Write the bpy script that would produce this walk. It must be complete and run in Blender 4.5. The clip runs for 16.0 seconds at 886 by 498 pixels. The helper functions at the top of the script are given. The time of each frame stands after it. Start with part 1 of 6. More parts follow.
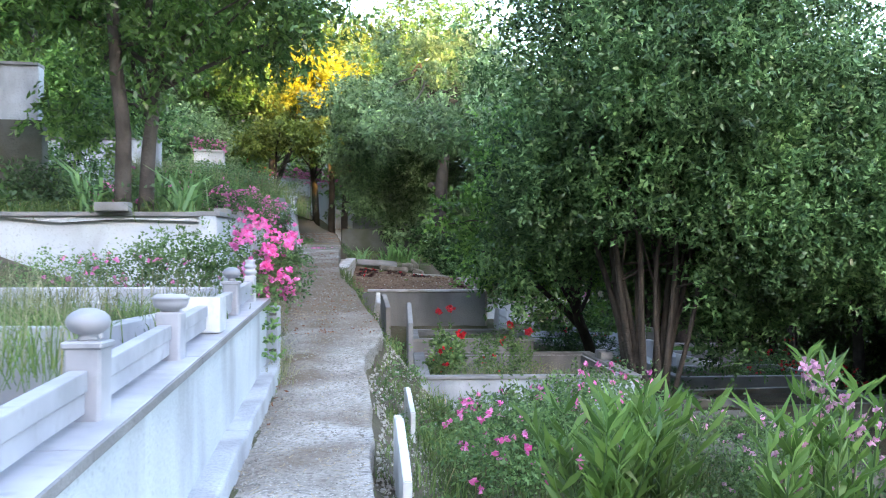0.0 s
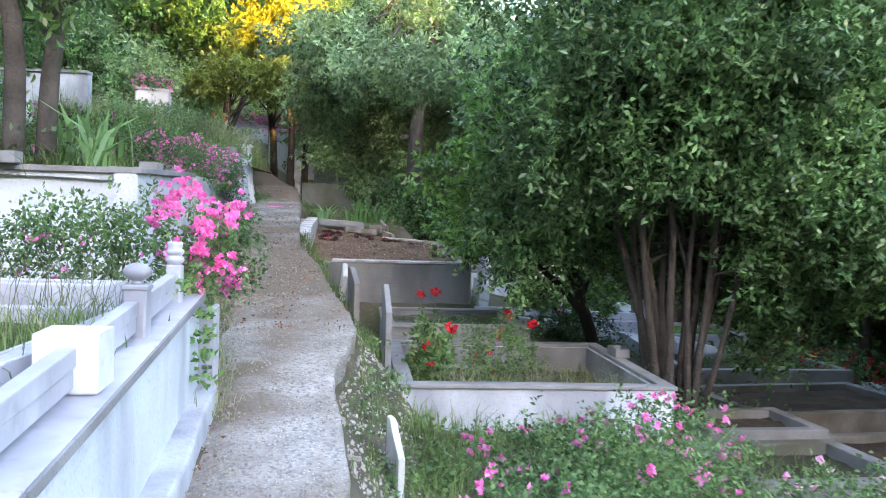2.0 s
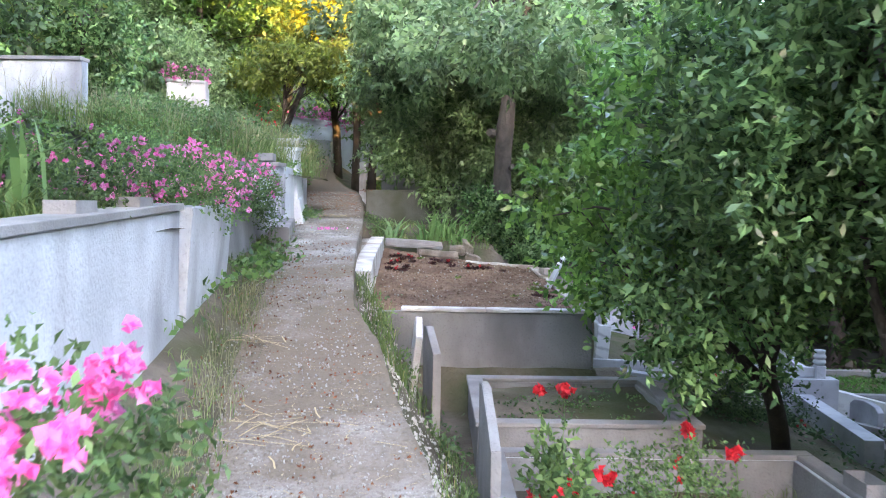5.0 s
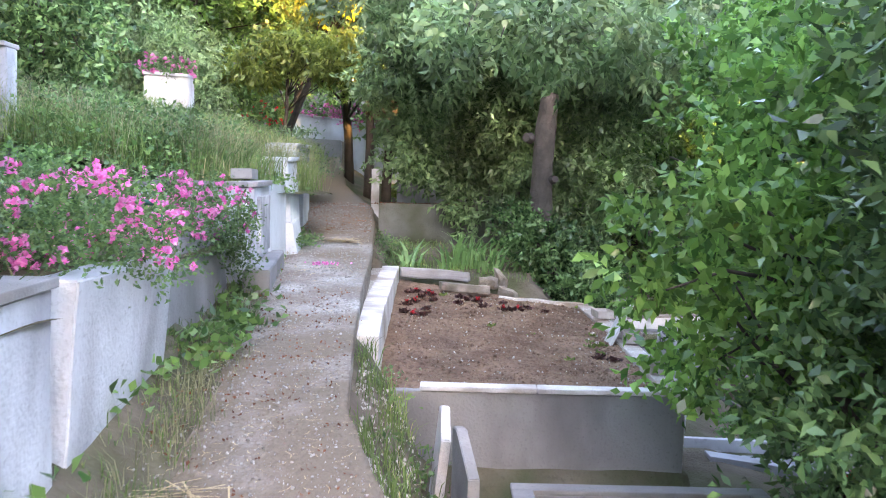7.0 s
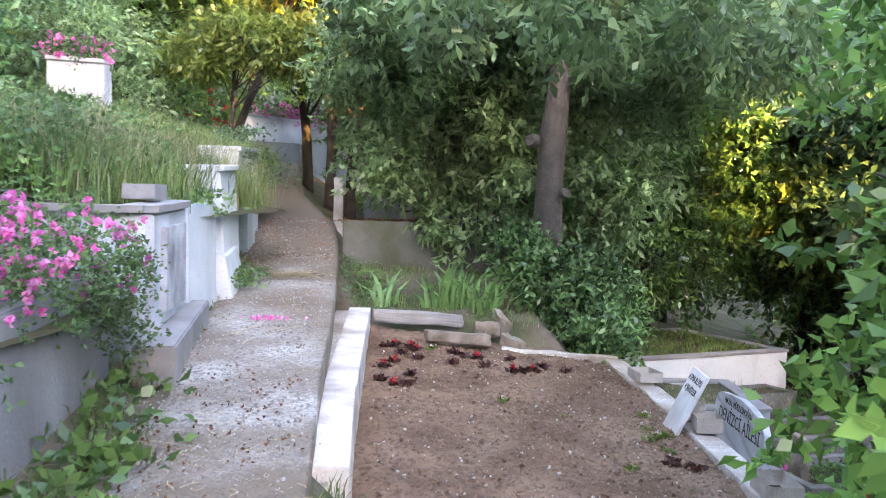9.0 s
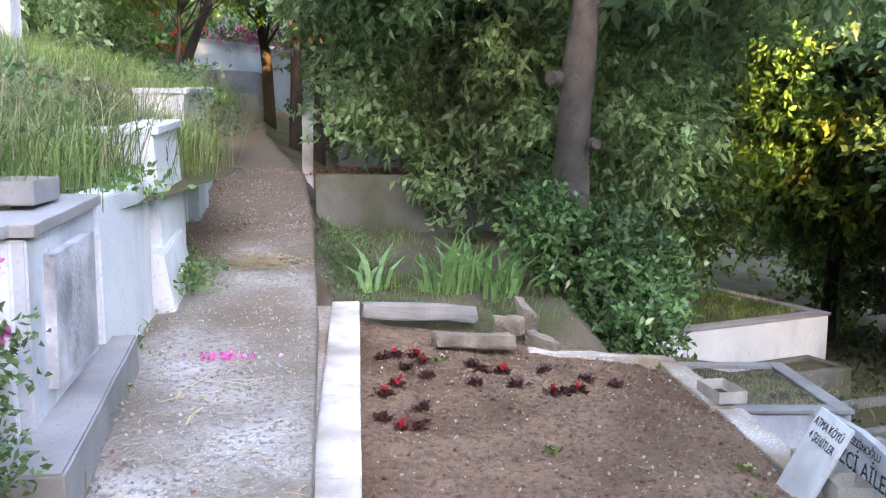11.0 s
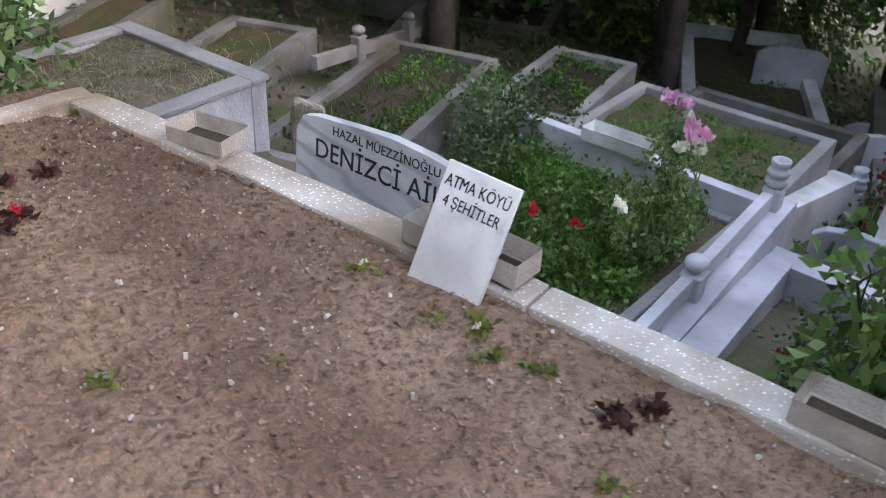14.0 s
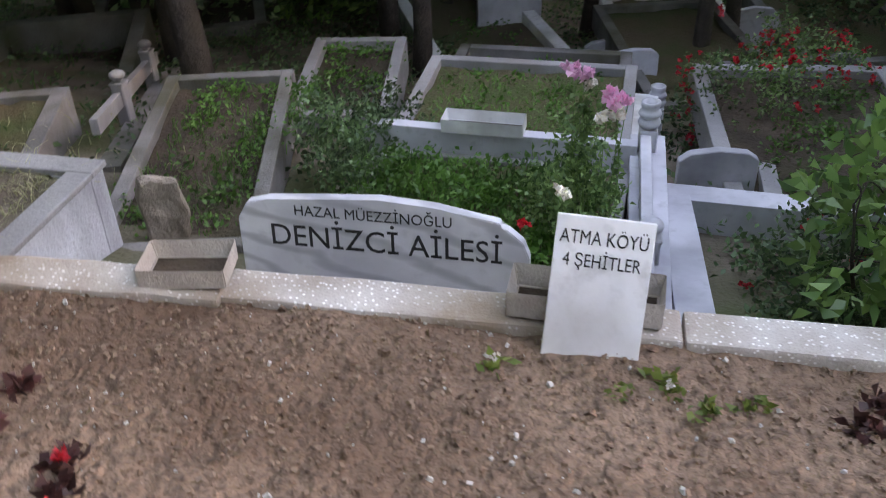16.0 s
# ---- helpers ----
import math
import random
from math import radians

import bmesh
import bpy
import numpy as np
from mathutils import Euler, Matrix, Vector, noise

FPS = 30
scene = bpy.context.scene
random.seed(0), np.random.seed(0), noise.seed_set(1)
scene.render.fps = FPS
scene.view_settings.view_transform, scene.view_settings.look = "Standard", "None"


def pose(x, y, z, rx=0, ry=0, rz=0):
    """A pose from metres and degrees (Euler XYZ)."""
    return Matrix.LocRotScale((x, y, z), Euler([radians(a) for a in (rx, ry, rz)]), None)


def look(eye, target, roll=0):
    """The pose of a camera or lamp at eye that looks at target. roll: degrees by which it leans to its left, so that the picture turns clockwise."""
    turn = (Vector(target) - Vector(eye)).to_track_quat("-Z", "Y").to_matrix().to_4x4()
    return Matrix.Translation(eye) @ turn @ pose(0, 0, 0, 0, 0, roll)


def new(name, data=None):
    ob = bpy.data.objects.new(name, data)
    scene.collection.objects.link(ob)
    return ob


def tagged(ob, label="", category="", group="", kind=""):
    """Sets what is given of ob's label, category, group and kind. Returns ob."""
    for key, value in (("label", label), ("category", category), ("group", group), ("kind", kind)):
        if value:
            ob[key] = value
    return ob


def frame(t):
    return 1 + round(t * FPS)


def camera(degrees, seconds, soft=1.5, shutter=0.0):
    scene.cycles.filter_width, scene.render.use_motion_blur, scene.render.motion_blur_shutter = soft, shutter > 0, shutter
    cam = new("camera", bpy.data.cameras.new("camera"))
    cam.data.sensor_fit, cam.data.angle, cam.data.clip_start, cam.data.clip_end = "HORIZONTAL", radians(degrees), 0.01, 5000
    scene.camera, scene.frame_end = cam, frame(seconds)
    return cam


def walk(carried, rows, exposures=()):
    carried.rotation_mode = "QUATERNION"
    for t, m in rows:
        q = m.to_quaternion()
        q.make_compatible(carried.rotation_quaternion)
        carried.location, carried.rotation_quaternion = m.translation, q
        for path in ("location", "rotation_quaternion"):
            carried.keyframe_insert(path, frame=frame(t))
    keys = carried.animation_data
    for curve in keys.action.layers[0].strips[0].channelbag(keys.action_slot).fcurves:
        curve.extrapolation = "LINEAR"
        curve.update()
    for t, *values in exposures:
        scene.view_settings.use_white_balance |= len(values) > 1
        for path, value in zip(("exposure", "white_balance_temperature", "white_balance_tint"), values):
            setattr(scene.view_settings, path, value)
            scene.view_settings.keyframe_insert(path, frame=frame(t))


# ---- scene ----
U = 0.78      # metres in one unit of the plan below
cam = camera(51.6, 16.0, soft=1.0, shutter=0.35)
PATH = [
    (0, (1.095, -19.479, 0.601), (1.149, -17.48, 0.633), -0.0),
    (0.5, (1.011, -18.863, 0.666), (1.15, -16.868, 0.68), 1.2),
    (1, (0.868, -18.2, 0.776), (1.097, -16.213, 0.75), 1.4),
    (1.5, (0.846, -17.434, 0.845), (1.083, -15.449, 0.795), 1.7),
    (2, (0.796, -16.657, 0.893), (0.943, -14.664, 0.82), 1.7),
    (2.5, (0.834, -15.927, 0.964), (0.928, -13.93, 0.907), 0.3),
    (3, (0.779, -15.101, 1.096), (0.805, -13.104, 0.984), -0.2),
    (3.5, (0.673, -14.401, 1.223), (0.703, -12.403, 1.138), -0.0),
    (4, (0.645, -13.567, 1.251), (0.715, -11.569, 1.215), -0.2),
    (4.5, (0.659, -12.732, 1.301), (0.68, -10.734, 1.214), 0.6),
    (7, (0.429, -8.597, 1.808), (0.379, -6.601, 1.701), 1.2),
    (7.5, (0.401, -7.818, 1.852), (0.41, -5.818, 1.833), 1.4),
    (8, (0.273, -6.829, 1.91), (0.229, -4.83, 1.865), 1.6),
    (10.3, (-0.168, -3.63, 2.264), (-0.019, -1.644, 2.088), 0.9),
    (10.5, (-0.206, -3.386, 2.328), (-0.076, -1.4, 2.132), 1.0),
    (11, (-0.337, -2.69, 2.384), (-0.222, -0.711, 2.119), 0.6),
    (11.5, (-0.423, -2.089, 2.4), (-0.158, -0.15, 1.99), 0.5),
    (12, (-0.504, -1.466, 2.415), (-0.025, 0.378, 1.808), 1.2),
    (12.5, (-0.542, -0.942, 2.444), (0.219, 0.707, 1.607), -2.0),
    (13, (-0.487, -0.394, 2.497), (0.512, 1.083, 1.592), -3.9),
    (13.5, (-0.594, 0.137, 2.519), (0.674, 1.358, 1.568), 1.4),
    (14, (-0.665, 0.744, 2.557), (0.714, 1.706, 1.475), 2.7),
    (14.5, (-0.669, 1.386, 2.588), (0.705, 2.257, 1.425), 1.0),
    (15, (-0.696, 1.835, 2.596), (0.793, 2.425, 1.398), 5.6),
    (15.5, (-0.779, 2.302, 2.632), (0.765, 2.749, 1.441), 1.3),
    (16, (-0.701, 2.753, 2.629), (0.909, 3.077, 1.487), -2.3),
]
walk(cam, [(t, look(Vector(eye) * U, Vector(target) * U, roll)) for t, eye, target, roll in PATH], [(0, 3.4, 7100, 14), (1.5, 3.62, 7200, 17), (3.5, 3.62, 7200, 17), (4.5, 3.95, 7450, 19), (8, 4.22, 7400, 25), (11, 4.22, 7450, 24), (13, 4.1, 8400, 25), (16, 4.0, 8900, 29)])
SUN_ELEV, SUN_FROM = 15.0, (0.12, -1.0)      # the low evening sun stands behind the walker

# ---- light ----
world = bpy.data.worlds.new("world")
scene.world = world
world.use_nodes = True
wn = world.node_tree
sky = wn.nodes.new("ShaderNodeTexSky")
sky.sky_type = "NISHITA"
sky.sun_disc = False
sky.sun_elevation = radians(SUN_ELEV)
sky.sun_rotation = math.atan2(SUN_FROM[0], SUN_FROM[1])
wn.links.new(sky.outputs[0], wn.nodes["Background"].inputs[0])
wn.nodes["Background"].inputs[1].default_value = 0.15
sun = new("sun", bpy.data.lights.new("sun", "SUN"))
sun.data.energy, sun.data.angle, sun.data.color = 2.4, radians(0.6), (1.0, 0.66, 0.25)
sun.matrix_world = look((SUN_FROM[0] * 50, SUN_FROM[1] * 50, 51 * math.tan(radians(SUN_ELEV))), (0, 0, 0))


# ---- materials ----
def surface(name, base, other, scale=3.0, grain=60.0, rough=0.85, bump=0.3, stain=None, stain_scale=1.2, stain_amount=0.5,
            streak=False, veins=None, speck=None, speck_scale=140.0, vary=0.0, cover=None, depth=0.02, bite=(0.56, 0.85, 0.55)):
    """A weathered matt surface: two scales of colour, a stain, and a fine relief."""
    m = bpy.data.materials.new(name)
    m.use_nodes = True
    nt = m.node_tree
    bsdf = nt.nodes["Principled BSDF"]
    pos = nt.nodes.new("ShaderNodeNewGeometry").outputs["Position"]

    def noise_at(s, detail=6.0, stretch=None):
        src = pos
        if stretch:
            mp = nt.nodes.new("ShaderNodeMapping")
            mp.inputs["Scale"].default_value = stretch
            nt.links.new(pos, mp.inputs["Vector"])
            src = mp.outputs[0]
        n = nt.nodes.new("ShaderNodeTexNoise")
        n.inputs["Scale"].default_value, n.inputs["Detail"].default_value = s, detail
        nt.links.new(src, n.inputs["Vector"])
        return n.outputs["Fac"]

    def ramp(fac, lo, hi):
        r = nt.nodes.new("ShaderNodeMapRange")
        r.inputs["From Min"].default_value, r.inputs["From Max"].default_value = lo, hi
        nt.links.new(fac, r.inputs["Value"])
        return r.outputs[0]

    def mix(a, b, fac):
        x = nt.nodes.new("ShaderNodeMix")
        x.data_type = "RGBA"
        for v, i in ((a, 6), (b, 7)):
            if isinstance(v, tuple):
                x.inputs[i].default_value = (*v, 1)
            else:
                nt.links.new(v, x.inputs[i])
        if isinstance(fac, float):
            x.inputs[0].default_value = fac
        else:
            nt.links.new(fac, x.inputs[0])
        return x.outputs[2]

    big, fine = noise_at(scale), noise_at(grain, 4.0)
    col = mix(base, other, ramp(big, 0.35, 0.65))
    dark = tuple(bite[2] * c for c in base)
    col = mix(col, dark, ramp(fine, bite[0], bite[1]))
    if speck:
        v = nt.nodes.new("ShaderNodeTexVoronoi")
        v.inputs["Scale"].default_value = speck_scale
        nt.links.new(pos, v.inputs["Vector"])
        col = mix(col, speck, ramp(v.outputs["Distance"], 0.3, 0.16))
    if stain:
        fac = noise_at(stain_scale, 8.0, (1.5, 1.5, 0.55) if streak else None)
        f = ramp(fac, 0.62 - 0.3 * stain_amount, 0.8 - 0.2 * stain_amount)
        col = mix(col, stain, f)
    if veins:
        # thin dark veins that wander slantwise through the stone
        wave = nt.nodes.new("ShaderNodeTexWave")
        wave.inputs["Scale"].default_value, wave.inputs["Distortion"].default_value = 2.4, 9.0
        wave.inputs["Detail"].default_value, wave.inputs["Detail Scale"].default_value = 4.0, 0.7
        mp = nt.nodes.new("ShaderNodeMapping")
        mp.inputs["Rotation"].default_value = (0.5, 0.2, 0.9)
        mp.inputs["Scale"].default_value = (1.0, 0.5, 1.6)
        nt.links.new(pos, mp.inputs["Vector"])
        nt.links.new(mp.outputs[0], wave.inputs["Vector"])
        col = mix(col, veins, ramp(wave.outputs["Fac"], 0.66, 1.25))
    if cover:
        # trodden earth lies over the path, more in some stretches than in others
        sep = nt.nodes.new("ShaderNodeSeparateXYZ")
        nt.links.new(pos, sep.inputs[0])
        along = nt.nodes.new("ShaderNodeMapRange")
        along.inputs["From Min"].default_value, along.inputs["From Max"].default_value = -20.0 * U, 20.0 * U
        nt.links.new(sep.outputs["Y"], along.inputs["Value"])
        cr = nt.nodes.new("ShaderNodeValToRGB")
        for k, (at_, v) in enumerate(((0.0, 0.05), (0.28, 0.1), (0.33, 0.36), (0.39, 0.70), (0.455, 0.68), (0.54, 0.38), (0.62, 0.42), (0.70, 0.75), (0.8, 1.0))):
            el = cr.color_ramp.elements[k] if k < 2 else cr.color_ramp.elements.new(at_)
            el.position, el.color = at_, (v, v, v, 1)
        nt.links.new(along.outputs[0], cr.inputs[0])
        mul = nt.nodes.new("ShaderNodeMath")
        mul.operation = "ADD"
        nt.links.new(cr.outputs[0], mul.inputs[0])
        nt.links.new(noise_at(1.7, 9.0), mul.inputs[1])
        col = mix(col, cover, ramp(mul.outputs[0], 0.64, 1.15))
    if vary:
        info = nt.nodes.new("ShaderNodeObjectInfo")
        col = mix(col, dark, ramp(info.outputs["Random"], 1.0 - vary, 2.0))
    nt.links.new(col, bsdf.inputs["Base Color"])
    bsdf.inputs["Roughness"].default_value = rough
    bsdf.inputs["Specular IOR Level"].default_value = 0.3
    b = nt.nodes.new("ShaderNodeBump")
    b.inputs["Strength"].default_value, b.inputs["Distance"].default_value = bump, depth
    add = nt.nodes.new("ShaderNodeMath")
    nt.links.new(big, add.inputs[0])
    nt.links.new(fine, add.inputs[1])
    nt.links.new(add.outputs[0], b.inputs["Height"])
    nt.links.new(b.outputs[0], bsdf.inputs["Normal"])
    return m


def foliage(name, low, high, rough=0.45, glow=0.35, tint=None):
    """Leaves or petals: each leaf its own shade, and light that passes through it."""
    m = bpy.data.materials.new(name)
    m.use_nodes = True
    nt = m.node_tree
    bsdf, out = nt.nodes["Principled BSDF"], nt.nodes["Material Output"]
    geo = nt.nodes.new("ShaderNodeNewGeometry")
    cr = nt.nodes.new("ShaderNodeValToRGB")
    cr.color_ramp.elements[0].color, cr.color_ramp.elements[1].color = (*low, 1), (*high, 1)
    if tint:
        e = cr.color_ramp.elements.new(0.965)
        e.color = (*high, 1)
        cr.color_ramp.elements[-1].color = (*tint, 1)
        cr.color_ramp.elements[-1].position = 0.985
    nt.links.new(geo.outputs["Random Per Island"], cr.inputs[0])
    n = nt.nodes.new("ShaderNodeTexNoise")
    n.inputs["Scale"].default_value = 0.9
    nt.links.new(geo.outputs["Position"], n.inputs["Vector"])
    hsv = nt.nodes.new("ShaderNodeHueSaturation")
    mr = nt.nodes.new("ShaderNodeMapRange")
    mr.inputs["From Min"].default_value, mr.inputs["From Max"].default_value = 0.3, 0.7
    mr.inputs["To Min"].default_value, mr.inputs["To Max"].default_value = 0.45, 1.55
    nt.links.new(n.outputs["Fac"], mr.inputs["Value"])
    nt.links.new(mr.outputs[0], hsv.inputs["Value"])
    nt.links.new(cr.outputs[0], hsv.inputs["Color"])
    nt.links.new(hsv.outputs[0], bsdf.inputs["Base Color"])
    bsdf.inputs["Roughness"].default_value = rough
    bsdf.inputs["Specular IOR Level"].default_value = 0.55
    tr = nt.nodes.new("ShaderNodeBsdfTranslucent")
    nt.links.new(hsv.outputs[0], tr.inputs["Color"])
    mixer = nt.nodes.new("ShaderNodeMixShader")
    mixer.inputs[0].default_value = glow
    nt.links.new(bsdf.outputs[0], mixer.inputs[1])
    nt.links.new(tr.outputs[0], mixer.inputs[2])
    nt.links.new(mixer.outputs[0], out.inputs["Surface"])
    return m


M_PATH = surface("worn_concrete", (0.68, 0.66, 0.645), (0.42, 0.385, 0.35), 2.2, 32, 0.95, 1.0, (0.20, 0.155, 0.115), 0.9, 0.7, speck=(0.84, 0.83, 0.82), speck_scale=46, depth=0.035, bite=(0.48, 0.66, 0.36), cover=(0.20, 0.158, 0.12))
M_GRIT = surface("path_grit", (0.42, 0.40, 0.38), (0.24, 0.20, 0.17), 6.0, 40, 0.95, 0.5)
M_DIRT = surface("bare_earth", (0.185, 0.150, 0.118), (0.095, 0.075, 0.056), 2.0, 30, 0.98, 1.0, (0.07, 0.085, 0.035), 1.1, 0.7)
M_CRUMB = surface("dry_soil_crumbs", (0.36, 0.25, 0.185), (0.19, 0.118, 0.08), 6.0, 50, 0.98, 0.4, vary=0.7)
M_EARTH_D = surface("dark_grave_earth", (0.075, 0.053, 0.038), (0.04, 0.03, 0.022), 2.6, 34, 0.98, 1.0, (0.04, 0.045, 0.02), 1.6, 0.4)
# old kerb stone, darkened to carry the tree shade on the lower graves
M_KERBSHADE = surface("old_kerb_shaded", (0.24, 0.23, 0.225), (0.14, 0.135, 0.13), 2.2, 50, 0.85, 0.4, (0.09, 0.085, 0.06), 1.7, 0.6)
M_SOIL = surface("grave_soil", (0.30, 0.196, 0.140), (0.165, 0.098, 0.066), 1.7, 24, 0.98, 1.0, (0.135, 0.08, 0.054), 0.9, 0.42, depth=0.07, bite=(0.48, 0.72, 0.45))
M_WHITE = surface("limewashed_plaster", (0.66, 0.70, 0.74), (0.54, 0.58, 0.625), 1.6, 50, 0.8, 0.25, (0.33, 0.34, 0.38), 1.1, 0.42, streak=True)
M_WHITE_OLD = surface("peeling_limewash", (0.63, 0.655, 0.70), (0.47, 0.49, 0.53), 2.2, 40, 0.85, 0.5, (0.29, 0.29, 0.32), 1.3, 0.52, streak=True)
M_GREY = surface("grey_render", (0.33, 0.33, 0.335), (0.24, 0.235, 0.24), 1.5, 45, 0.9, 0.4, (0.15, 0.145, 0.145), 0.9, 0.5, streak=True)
M_DARKGREY = surface("mossy_concrete", (0.18, 0.176, 0.165), (0.11, 0.11, 0.095), 1.8, 40, 0.95, 0.6, (0.07, 0.08, 0.04), 1.3, 0.6)
M_CAP = surface("stone_coping", (0.33, 0.32, 0.322), (0.22, 0.215, 0.22), 2.6, 60, 0.75, 0.3, (0.22, 0.20, 0.19), 1.8, 0.4)
M_MARBLE = surface("grey_veined_marble", (0.60, 0.60, 0.645), (0.44, 0.44, 0.49), 2.4, 12, 0.42, 0.12, (0.30, 0.30, 0.33), 1.6, 0.5)
M_HEAD = surface("dark_veined_marble", (0.74, 0.74, 0.76), (0.58, 0.59, 0.62), 1.8, 14, 0.4, 0.12, (0.44, 0.44, 0.47), 1.4, 0.5, veins=(0.26, 0.26, 0.28))
M_MARBLE_W = surface("white_marble", (0.84, 0.84, 0.84), (0.70, 0.71, 0.73), 3.2, 14, 0.4, 0.12, (0.46, 0.45, 0.44), 1.9, 0.55)
M_TERRAZZO = surface("terrazzo_kerb", (0.58, 0.545, 0.51), (0.42, 0.37, 0.33), 4.0, 90, 0.8, 0.35, (0.27, 0.20, 0.145), 1.8, 0.6, speck=(0.93, 0.92, 0.91), speck_scale=46)
M_KERBW = surface("whitewashed_kerb", (0.76, 0.74, 0.74), (0.60, 0.56, 0.54), 4.0, 60, 0.85, 0.5, (0.38, 0.32, 0.27), 2.0, 0.45)
M_TROUGH = surface("cast_trough", (0.52, 0.47, 0.42), (0.38, 0.33, 0.29), 5.0, 80, 0.85, 0.4, (0.24, 0.19, 0.15), 4.0, 0.4)
M_STONE = surface("weathered_timber_stone", (0.33, 0.28, 0.235), (0.20, 0.165, 0.135), 6.0, 50, 0.9, 0.8, (0.16, 0.13, 0.10), 5.0, 0.5)
M_BARK = surface("grey_bark", (0.075, 0.06, 0.052), (0.04, 0.033, 0.028), 5.0, 30, 0.95, 1.0, (0.06, 0.05, 0.04), 3.0, 0.5, streak=True)
M_BARK_L = surface("smooth_bark", (0.105, 0.088, 0.078), (0.062, 0.052, 0.046), 5.0, 30, 0.9, 0.8, (0.09, 0.075, 0.06), 3.0, 0.45, streak=True)
M_LETTER = surface("black_paint", (0.015, 0.015, 0.017), (0.03, 0.03, 0.032), 9, 60, 0.6, 0.1)
M_STRAW = surface("dry_straw", (0.55, 0.43, 0.25), (0.42, 0.31, 0.17), 9, 60, 0.8, 0.2)
M_PIPE = surface("green_pipe", (0.03, 0.13, 0.10), (0.02, 0.09, 0.07), 6, 60, 0.5, 0.1)
M_PEBBLE = surface("pale_pebble", (0.55, 0.52, 0.48), (0.38, 0.35, 0.31), 9, 60, 0.85, 0.3, vary=0.8)
M_LAUREL = foliage("laurel_leaf", (0.040, 0.100, 0.042), (0.225, 0.40, 0.155), 0.25, 0.32)
M_BROAD = foliage("broad_leaf", (0.055, 0.145, 0.040), (0.25, 0.43, 0.125), 0.28, 0.4)
M_SILVER = foliage("pale_grey_green_leaf", (0.085, 0.165, 0.065), (0.37, 0.52, 0.26), 0.28, 0.46)
# yellow green leaves with the glow of low sun put into their colour
M_SUNLEAF = foliage("sunlit_yellow_green_leaf", (0.22, 0.26, 0.03), (0.62, 0.56, 0.06), 0.5, 0.5)
M_GLOSSY = foliage("glossy_dark_leaf", (0.05, 0.135, 0.035), (0.26, 0.48, 0.12), 0.2, 0.42)
M_FRESH = foliage("fresh_long_leaf", (0.085, 0.18, 0.04), (0.26, 0.43, 0.11), 0.4, 0.4)
M_SHADE = foliage("shade_leaf", (0.040, 0.089, 0.039), (0.127, 0.225, 0.092), 0.5, 0.3)
M_LIGHTL = foliage("light_leaf", (0.098, 0.155, 0.034), (0.241, 0.310, 0.069), 0.5, 0.45)
M_LUSH = foliage("lush_weed", (0.035, 0.125, 0.020), (0.105, 0.26, 0.050), 0.5, 0.4)
M_PANEL = surface("flaked_render", (0.46, 0.47, 0.51), (0.22, 0.22, 0.235), 3.2, 44, 0.95, 0.8, (0.62, 0.64, 0.68), 3.0, 0.5)
M_GRASS = foliage("grass_blade", (0.075, 0.144, 0.037), (0.213, 0.300, 0.094), 0.6, 0.35, (0.42, 0.35, 0.18))
M_DRYGRASS = foliage("seeding_grass", (0.15, 0.17, 0.075), (0.38, 0.36, 0.22), 0.7, 0.35)
M_IRIS = foliage("sword_leaf", (0.08, 0.18, 0.06), (0.21, 0.37, 0.14), 0.45, 0.25)
M_ROSELEAF = foliage("rose_leaf", (0.063, 0.140, 0.049), (0.196, 0.322, 0.112), 0.5, 0.35)
M_PINK = foliage("pink_petal", (0.88, 0.14, 0.48), (0.95, 0.40, 0.70), 0.6, 0.4)
M_PALEPINK = foliage("pale_pink_petal", (0.78, 0.36, 0.58), (0.90, 0.58, 0.72), 0.6, 0.4)
M_RED = foliage("red_petal", (0.60, 0.015, 0.03), (0.80, 0.05, 0.07), 0.6, 0.35)
M_WHITEP = foliage("cream_petal", (0.72, 0.66, 0.56), (0.85, 0.82, 0.76), 0.6, 0.35)
M_DARKLEAF = foliage("bronze_leaf", (0.055, 0.02, 0.018), (0.12, 0.04, 0.035), 0.5, 0.2)
M_DEADLEAF = foliage("withered_leaf", (0.16, 0.05, 0.02), (0.30, 0.11, 0.05), 0.7, 0.3)


# ---- building blocks ----
BASE = {}


def thing(name, base, label, category, group="", kind=""):
    ob = new(name)
    ob.empty_display_size = 0.1
    ob.location = Vector(base) * U
    BASE[ob.name] = Vector(base)
    return tagged(ob, label, category, group, kind)


def part(name, bm, material, parent=None, label=""):
    """One mesh object, built in world places, under a thing or a part."""
    me = bpy.data.meshes.new(name)
    if parent is not None:
        bm.transform(Matrix.Translation(-BASE[parent.name]))
    bm.to_mesh(me)
    bm.free()
    return finish(name, me, material, parent, label)


def finish(name, me, material, parent=None, label=""):
    """Turns a mesh in plan units into an object in metres."""
    me.transform(Matrix.Scale(U, 4))
    me.materials.append(material)
    ob = new(name, me)
    if parent is not None:
        ob.parent = parent
    BASE[ob.name] = BASE[parent.name] if parent is not None else Vector((0, 0, 0))
    if label:
        ob["label"] = label
    return ob


